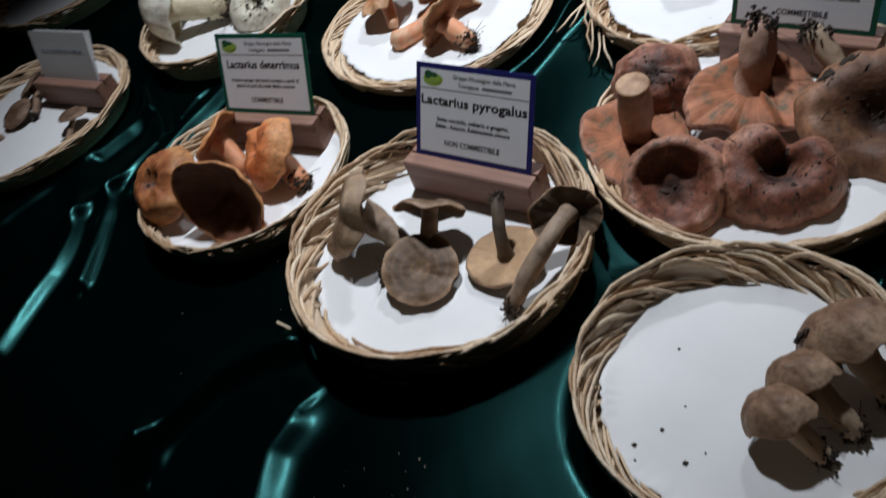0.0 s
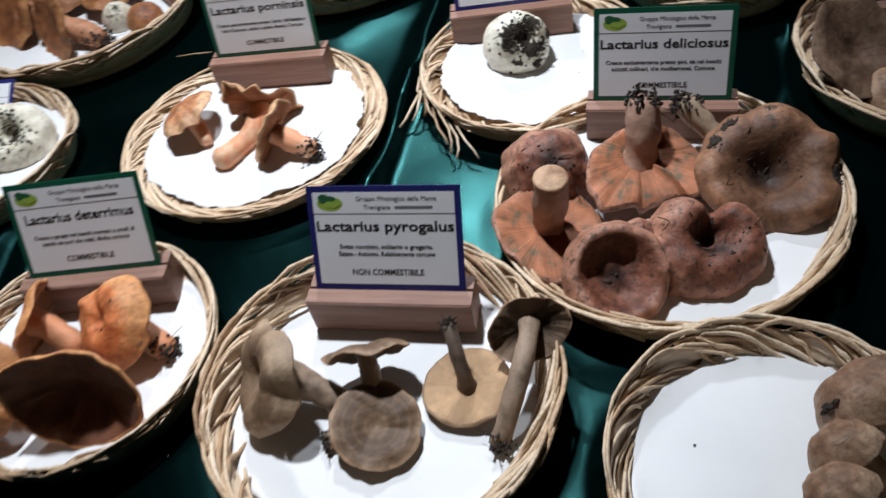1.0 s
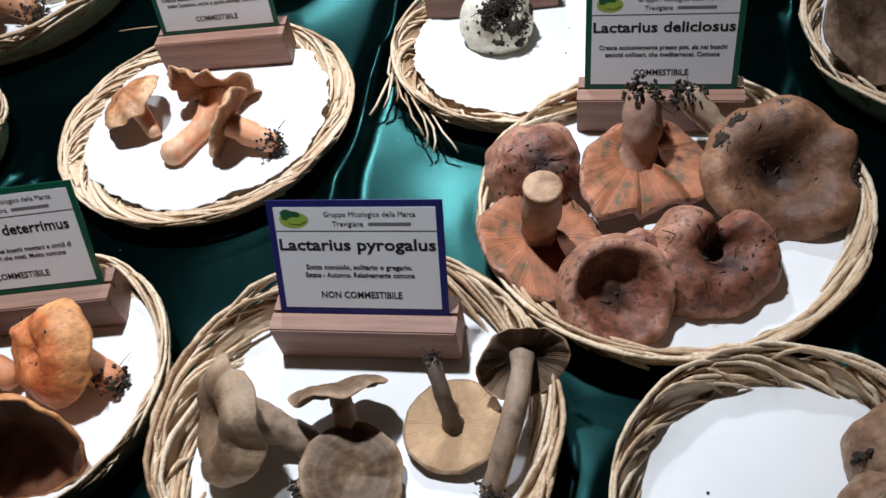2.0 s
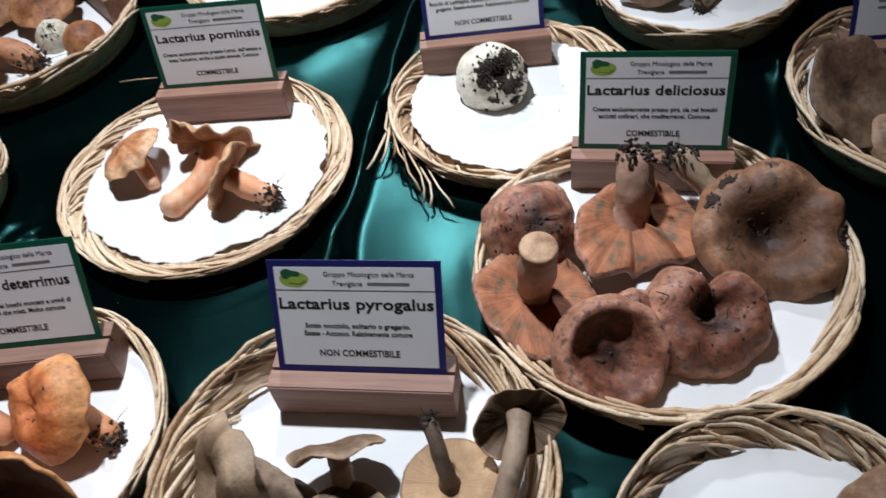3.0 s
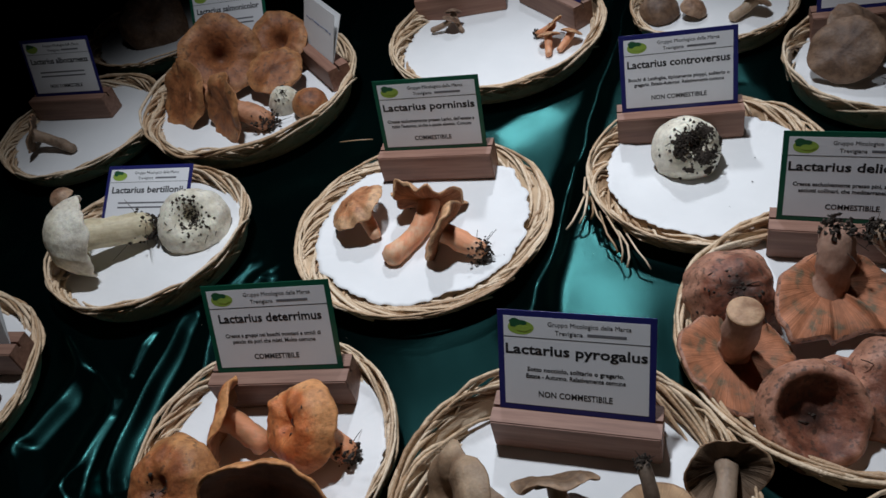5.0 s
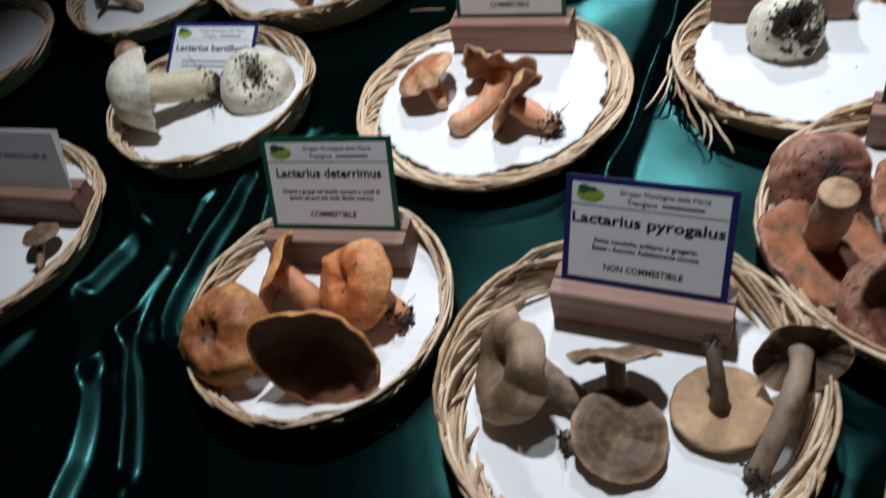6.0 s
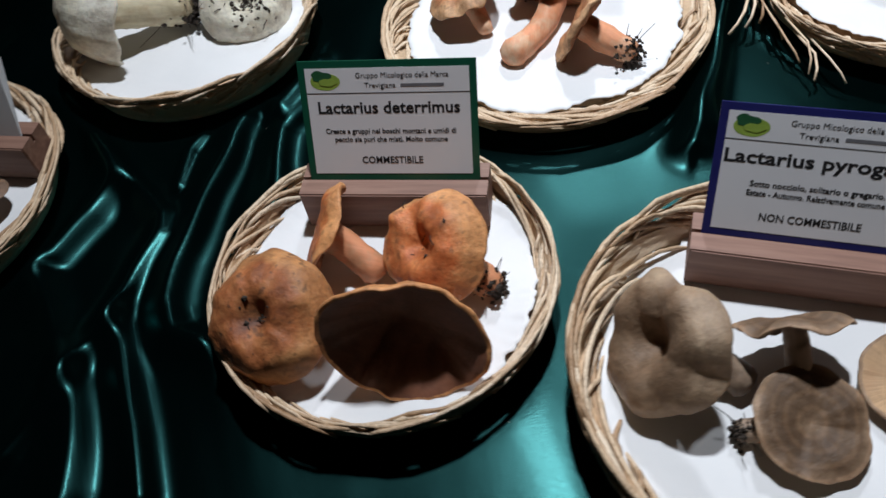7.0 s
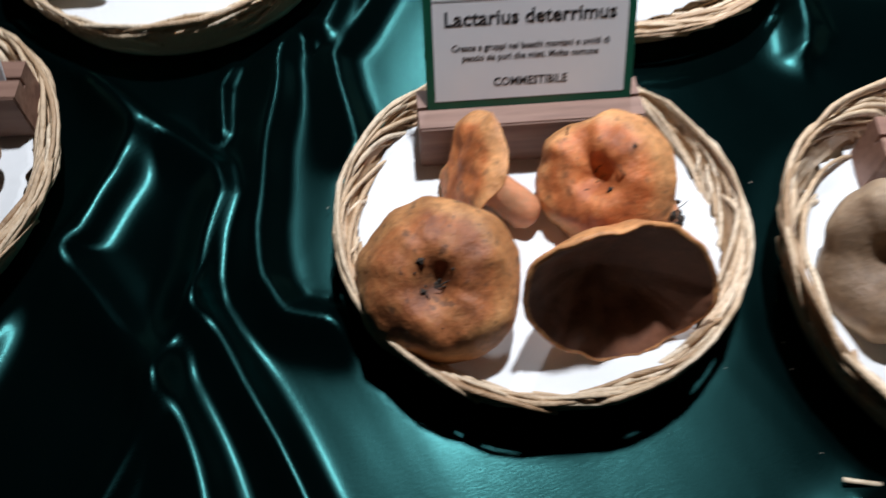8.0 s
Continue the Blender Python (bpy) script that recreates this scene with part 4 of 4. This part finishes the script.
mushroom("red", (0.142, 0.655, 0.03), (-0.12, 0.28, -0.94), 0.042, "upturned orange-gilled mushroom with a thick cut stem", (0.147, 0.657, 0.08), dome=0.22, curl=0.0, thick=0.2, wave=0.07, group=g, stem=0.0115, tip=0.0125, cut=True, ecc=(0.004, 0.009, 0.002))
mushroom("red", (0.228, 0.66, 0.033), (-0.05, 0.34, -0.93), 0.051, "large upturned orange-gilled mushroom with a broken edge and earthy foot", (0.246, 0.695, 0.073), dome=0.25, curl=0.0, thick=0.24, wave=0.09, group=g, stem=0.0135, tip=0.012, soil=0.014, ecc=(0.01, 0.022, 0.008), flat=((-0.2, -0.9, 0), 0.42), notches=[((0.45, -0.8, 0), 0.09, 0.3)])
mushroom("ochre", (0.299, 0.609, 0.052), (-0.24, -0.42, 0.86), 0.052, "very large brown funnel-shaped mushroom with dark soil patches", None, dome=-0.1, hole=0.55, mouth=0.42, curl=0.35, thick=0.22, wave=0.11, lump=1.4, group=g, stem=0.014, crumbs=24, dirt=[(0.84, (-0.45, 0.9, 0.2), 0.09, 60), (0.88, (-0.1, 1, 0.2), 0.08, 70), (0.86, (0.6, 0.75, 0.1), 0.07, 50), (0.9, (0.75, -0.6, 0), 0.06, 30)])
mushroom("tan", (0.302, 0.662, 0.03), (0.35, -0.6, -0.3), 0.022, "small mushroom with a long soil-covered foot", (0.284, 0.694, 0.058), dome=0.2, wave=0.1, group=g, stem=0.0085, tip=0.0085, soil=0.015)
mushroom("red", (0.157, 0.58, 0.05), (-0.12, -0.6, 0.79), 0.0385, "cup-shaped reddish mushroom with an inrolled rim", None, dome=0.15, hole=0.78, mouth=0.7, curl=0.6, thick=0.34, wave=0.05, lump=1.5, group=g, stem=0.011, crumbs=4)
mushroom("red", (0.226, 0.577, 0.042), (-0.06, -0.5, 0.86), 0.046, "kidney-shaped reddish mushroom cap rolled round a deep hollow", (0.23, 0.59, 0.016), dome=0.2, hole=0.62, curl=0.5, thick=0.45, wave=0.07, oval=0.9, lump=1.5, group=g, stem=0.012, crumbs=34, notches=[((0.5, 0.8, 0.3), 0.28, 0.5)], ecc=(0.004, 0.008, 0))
mushroom("red", (0.19, 0.607, 0.04), (-0.1, -0.4, 0.9), 0.017, "small reddish mushroom cap wedged between two larger ones", (0.192, 0.615, 0.016), dome=0.4, curl=0.4, thick=0.5, wave=0.06, group=g, stem=0.008, crumbs=5)
# larch milk caps on the pale tray
g = "orange mushrooms on the pale tray"
mushroom("larch", (-0.073, 0.972, 0.037), (-0.3, 0.3, 0.85), 0.032, "small orange mushroom resting on its stem", (-0.067, 0.939, 0.019), dome=0.26, thick=0.26, wave=0.09, lump=1.5, group=g, stem=0.008, tip=0.0065)
mushroom("larch", (-0.004, 0.952, 0.031), (0.42, 0.8, 0.35), 0.039, "orange mushroom with fluted open gills", (-0.06, 0.9, 0.021), dome=-0.12, thick=0.18, wave=0.13, lobes=6, oval=0.8, group=g, stem=0.009, tip=0.0105, slack=0.8, lump=1.6)
mushroom("larch", (-0.012, 0.895, 0.036), (-0.66, 0.62, 0.42), 0.031, "orange mushroom lying with its cap on edge", (0.016, 0.864, 0.022), dome=0.05, thick=0.3, wave=0.1, group=g, stem=0.0095, tip=0.0095, soil=0.009, oval=0.9, lump=1.5)
# white ones
mushroom("white", (0.235, 0.874, 0.041), (-0.04, -0.72, 0.69), 0.033, "round white mushroom caked with dark soil", None, dome=0.4, hole=0.4, curl=0.75, thick=0.75, wave=0.05, crumbs=520, lump=1.4, dirt=[(0.12, (0, 1, 0.5), 0.8, 160), (0.45, (0.1, -0.7, -0.5), 0.16, 130), (0.5, (-0.9, 0.3, 0.3), 0.2, 110), (0.45, (0.8, 0.5, 0.5), 0.25, 120), (0.75, (0.15, -0.7, -0.5), 0.1, 70), (0.7, (-0.5, -0.6, -0.4), 0.08, 40), (0.7, (0.9, -0.2, 0), 0.06, 40)])
g = "white mushrooms in the wicker basket"
mushroom("white", (-0.358, 1.058, 0.055), (-0.9, -0.12, 0.32), 0.042, "big white mushroom lying on its side", (-0.288, 1.066, 0.031), dome=0.55, curl=0.35, thick=0.5, wave=0.07, lump=1.4, group=g, stem=0.02, tip=0.014, soil=0.024)
mushroom("white", (-0.238, 1.038, 0.043), (-0.02, -0.58, 0.8), 0.0385, "round white mushroom cap with soil in its hollow", (-0.236, 1.05, 0.016), dome=0.1, hole=0.5, curl=0.5, thick=0.55, wave=0.05, group=g, stem=0.012, crumbs=60, lump=1.3, dirt=[(0.28, (0, 1, 0.4), 0.5, 60), (0.3, (0.2, -1, -0.4), 0.7, 60)])
mushroom("tan", (-0.37, 1.137, 0.058), (-0.3, 0.3, 0.9), 0.014, "tiny pale brown mushroom on the basket rim", (-0.36, 1.12, 0.022), dome=0.5, curl=0.4, thick=0.5, group=g, stem=0.005)
# small brown ones beside the paper note
g = "small brown mushrooms by the paper note"
mushroom("brown", (-0.447, 0.913, 0.032), (0.05, 0.15, 0.97), 0.017, "small dark brown mushroom on a thin stem", (-0.452, 0.88, 0.017), dome=0.1, group=g, stem=0.0035, soil=0.004)
mushroom("brown", (-0.536, 1.0, 0.034), (-0.6, 0.1, 0.7), 0.022, "small brown mushroom lying on its side", (-0.522, 0.953, 0.018), dome=0.1, group=g, stem=0.005, soil=0.004)
mushroom("brown", (-0.546, 0.958, 0.026), (-0.2, -0.2, 0.9), 0.022, "small brown mushroom cap", (-0.54, 0.97, 0.015), dome=0.2, thick=0.4, group=g, stem=0.005)
mushroom("brown", (-0.575, 0.92, 0.026), (-0.3, 0.2, 0.9), 0.02, "small brown mushroom cap", (-0.56, 0.93, 0.015), dome=0.2, thick=0.4, group=g, stem=0.005)
# dim back row
mushroom("grey", (-0.43, 1.333, 0.04), (-0.8, 0.1, 0.45), 0.025, "single pale grey mushroom lying on its side", (-0.382, 1.3, 0.019), dome=-0.1, thick=0.2, wave=0.1, stem=0.008, tip=0.006)
mushroom("brown", (-0.26, 1.548, 0.05), (0.0, -0.6, 0.75), 0.05, "large dark brown mushroom cap", (-0.255, 1.57, 0.016), dome=0.1, hole=0.2, curl=0.3, thick=0.35, wave=0.08, stem=0.014)
g = "big orange mushrooms piled in the deep basket"
mushroom("pile", (-0.168, 1.318, 0.066), (0.1, -0.72, 0.62), 0.05, "large upright orange mushroom facing the front", (-0.165, 1.36, 0.016), dome=-0.1, hole=0.5, curl=0.1, thick=0.2, wave=0.09, lump=1.4, group=g, stem=0.013)
mushroom("pile", (-0.093, 1.33, 0.058), (-0.15, -0.45, 0.85), 0.04, "orange mushroom cap with a sunken middle", (-0.09, 1.335, 0.016), dome=0.0, hole=0.6, thick=0.25, wave=0.08, lump=1.2, group=g, stem=0.012)
mushroom("pile", (-0.232, 1.29, 0.045), (-0.6, -0.35, 0.5), 0.044, "orange mushroom with a torn folded cap", (-0.178, 1.255, 0.04), dome=-0.15, thick=0.2, wave=0.08, lump=1.2, group=g, stem=0.016, tip=0.014)
mushroom("pile", (-0.185, 1.222, 0.044), (-0.75, -0.3, 0.3), 0.042, "orange mushroom with a curled cap standing on edge", (-0.138, 1.2, 0.022), dome=-0.1, thick=0.2, wave=0.08, lump=1.2, group=g, stem=0.014, tip=0.012, soil=0.006)
mushroom("pile", (-0.11, 1.275, 0.045), (-0.1, -0.3, 0.85), 0.036, "orange mushroom wedged under the others", (-0.11, 1.29, 0.016), dome=0.1, thick=0.4, wave=0.1, group=g, stem=0.012)
mushroom("white", (-0.11, 1.226, 0.032), (0.0, -0.4, 0.9), 0.02, "whitish mouldy mushroom lump with soil", (-0.11, 1.23, 0.015), dome=0.4, curl=0.6, thick=0.6, wave=0.1, group=g, stem=0.008, crumbs=30)
mushroom("pile", (-0.08, 1.197, 0.033), (0.2, -0.3, 0.9), 0.023, "rounded orange mushroom beside the white lump", (-0.08, 1.2, 0.015), dome=0.35, curl=0.5, thick=0.6, group=g, stem=0.008)
g = "tiny orange mushrooms in the back basket"
mushroom("brown", (0.124, 1.274, 0.03), (0.5, 0.1, 0.8), 0.012, "tiny brown mushroom on its side", (0.098, 1.283, 0.019), dome=0.2, group=g, stem=0.004)
mushroom("brown", (0.13, 1.285, 0.034), (0.3, 0.5, 0.8), 0.011, "tiny brown mushroom leaning on the block", (0.132, 1.262, 0.016), dome=0.2, group=g, stem=0.004)
mushroom("larch", (0.212, 1.166, 0.028), (0.2, 0.5, 0.8), 0.014, "tiny orange mushroom near the block", (0.2, 1.14, 0.018), dome=0.1, group=g, stem=0.005)
mushroom("larch", (0.222, 1.175, 0.034), (-0.4, 0.6, 0.6), 0.014, "tiny orange mushroom with an earthy foot", (0.207, 1.19, 0.018), dome=0.1, group=g, stem=0.005, soil=0.004)
mushroom("larch", (0.238, 1.155, 0.028), (0.5, 0.3, 0.8), 0.013, "tiny orange mushroom near the block", (0.215, 1.14, 0.018), dome=0.1, group=g, stem=0.005)
g = "small grey mushrooms in the back basket"
mushroom("brown", (0.343, 1.137, 0.032), (-0.1, -0.3, 0.9), 0.023, "small grey-brown rounded mushroom", (0.343, 1.14, 0.015), dome=0.3, curl=0.4, thick=0.5, group=g, stem=0.008)
mushroom("tan", (0.378, 1.118, 0.028), (0.3, -0.2, 0.9), 0.016, "small grey-brown rounded mushroom", (0.378, 1.12, 0.015), dome=0.3, curl=0.4, thick=0.5, group=g, stem=0.006)
mushroom("tan", (0.435, 1.085, 0.032), (0.6, 0.2, 0.7), 0.02, "small grey-brown mushroom on its side", (0.405, 1.082, 0.018), dome=0.1, thick=0.3, group=g, stem=0.007)
g = "greyish clustered mushrooms"
mushroom("brown", (0.428, 0.925, 0.045), (-0.5, -0.3, 0.6), 0.034, "grey-brown mushroom standing on edge", (0.455, 0.93, 0.018), dome=0.1, thick=0.35, wave=0.08, group=g, stem=0.01)
mushroom("brown", (0.46, 0.945, 0.048), (0.2, -0.5, 0.7), 0.034, "grey-brown mushroom leaning on its neighbour", (0.47, 0.96, 0.016), dome=0.15, thick=0.35, wave=0.08, group=g, stem=0.01)
mushroom("brown", (0.5, 0.91, 0.038), (0.4, 0.4, 0.7), 0.026, "grey-brown mushroom with a soil-covered foot", (0.457, 0.884, 0.02), dome=0.1, thick=0.3, group=g, stem=0.009, soil=0.009)
mushroom("brown", (0.452, 0.688, 0.048), (0.15, -0.5, 0.8), 0.046, "large brown funnel-shaped mushroom", (0.462, 0.7, 0.016), dome=-0.25, hole=0.1, thick=0.3, wave=0.06, stem=0.013)
mushroom("tan", (0.456, 0.652, 0.026), (-0.1, -0.2, 0.95), 0.024, "yellowish mushroom cap under the brown one", (0.456, 0.66, 0.015), dome=0.3, curl=0.3, thick=0.4, stem=0.008)
# stacked buff mushrooms at the edge of the bright basket
g = "buff mushrooms stacked in the pale basket"
mushroom("tan", (0.219, 0.443, 0.052), (-0.35, 0.6, 0.7), 0.033, "broad buff mushroom leaning over the others", (0.24, 0.412, 0.019), dome=0.3, curl=0.4, thick=0.35, wave=0.08, oval=0.72, group=g, stem=0.01, tip=0.008, soil=0.006, dirt=[(0.7, (-0.6, -0.3, -0.2), 0.12, 26)])
mushroom("tan", (0.192, 0.425, 0.046), (-0.25, 0.62, 0.7), 0.021, "small buff mushroom with an inrolled cap", (0.214, 0.397, 0.019), dome=0.32, curl=0.45, thick=0.4, wave=0.08, oval=0.8, group=g, stem=0.008, tip=0.007, soil=0.006)
mushroom("tan", (0.173, 0.407, 0.042), (-0.38, 0.5, 0.72), 0.0208, "small buff mushroom with a dark earthy foot", (0.194, 0.385, 0.019), dome=0.36, curl=0.5, thick=0.45, wave=0.08, oval=0.82, group=g, stem=0.0075, tip=0.006, soil=0.008)

# ---- crumbs and loose twigs ----
def twig(points, radius, label, mat=WILLOW):
    v, f = tube(points, [radius] * len(points), 5)
    return tagged(part("twig", mesh_of("twig", v, f), mat, None), label, "twig", "loose twigs")


TWIG = "short pale bit of willow lying on the cloth"
twig([(-0.155, 0.566, 0.006), (-0.142, 0.556, 0.006)], 0.0013, TWIG)
twig([(-0.128, 0.549, 0.007), (-0.12, 0.54, 0.007)], 0.0013, TWIG)
twig([(-0.066, 1.13, 0.008), (-0.048, 1.121, 0.009), (-0.03, 1.113, 0.008)], 0.0008, TWIG)
twig([(-0.075, 0.5, 0.006), (-0.06, 0.49, 0.007), (-0.045, 0.487, 0.006)], 0.0012, TWIG)
fray = random.Random(8)
for _ in range(12):
    w = radians(fray.uniform(158, 212))
    r, lift, bend = fray.uniform(0.104, 0.112), fray.uniform(0.012, 0.021), fray.uniform(0.012, 0.042)
    x, y = 0.244 + r * math.cos(w), 0.867 + r * math.sin(w)
    turn = w + fray.uniform(0.7, 1.5)
    dx, dy, side = math.cos(turn), math.sin(turn), fray.uniform(-0.006, 0.006)
    twig([(x + 0.014 * math.sin(w), y - 0.014 * math.cos(w), lift), (x + dx * bend * 0.5 - 0.003, y + dy * bend * 0.5, lift + 0.002),
          (x + dx * bend * 0.8 + side, y + dy * bend * 0.8, lift * 0.8), (x + dx * bend + 2 * side, y + dy * bend, lift * 0.5)], fray.uniform(0.0008, 0.0013), "loose frayed rod end of the basket")


def crumb_scatter(name, centre, spread, n, size, z, mat, label, seed):
    rng = random.Random(seed)
    pieces = []
    for _ in range(n):
        p = Vector((centre[0] + rng.gauss(0, spread), centre[1] + rng.gauss(0, spread), z))
        s = size * rng.uniform(0.5, 1.5)
        pieces.append(([p + Vector(d) * s * rng.uniform(0.5, 1.4) for d in ((1, 0, 0), (-1, 0, 0), (0, 1, 0), (0, -1, 0), (0, 0, 0.6), (0, 0, -0.6))],
                       [(0, 2, 4), (2, 1, 4), (1, 3, 4), (3, 0, 4), (2, 0, 5), (1, 2, 5), (3, 1, 5), (0, 3, 5)]))
    v, f = joined(pieces)
    return tagged(part(name, mesh_of(name, v, f, False), mat, None), label, "crumbs", kind="stuff")


BITS = plain("dry_bits", (0.3, 0.25, 0.2), 0.8, vary=0.4, scale=200, relief=0)
crumb_scatter("cloth_crumbs", (-0.04, 0.43), 0.035, 34, 0.00055, 0.004, BITS, "scattered dry crumbs on the satin", 1)
crumb_scatter("cloth_crumbs", (-0.15, 0.6), 0.08, 18, 0.0005, 0.005, BITS, "scattered dry crumbs on the satin", 2)
crumb_scatter("cloth_crumbs", (-0.15, 0.95), 0.12, 16, 0.0005, 0.006, BITS, "scattered dry crumbs on the satin", 5)
crumb_scatter("paper_crumbs", (0.13, 0.405), 0.02, 7, 0.0011, 0.0158, SOIL, "dark soil crumbs on the paper liner", 3)
crumb_scatter("paper_crumbs", (0.26, 0.86), 0.045, 12, 0.0009, 0.0158, SOIL, "dark soil crumbs on the paper liner", 4)
crumb_scatter("paper_crumbs", (0.02, 0.91), 0.03, 6, 0.0008, 0.0158, SOIL, "dark soil crumbs on the paper liner", 6)
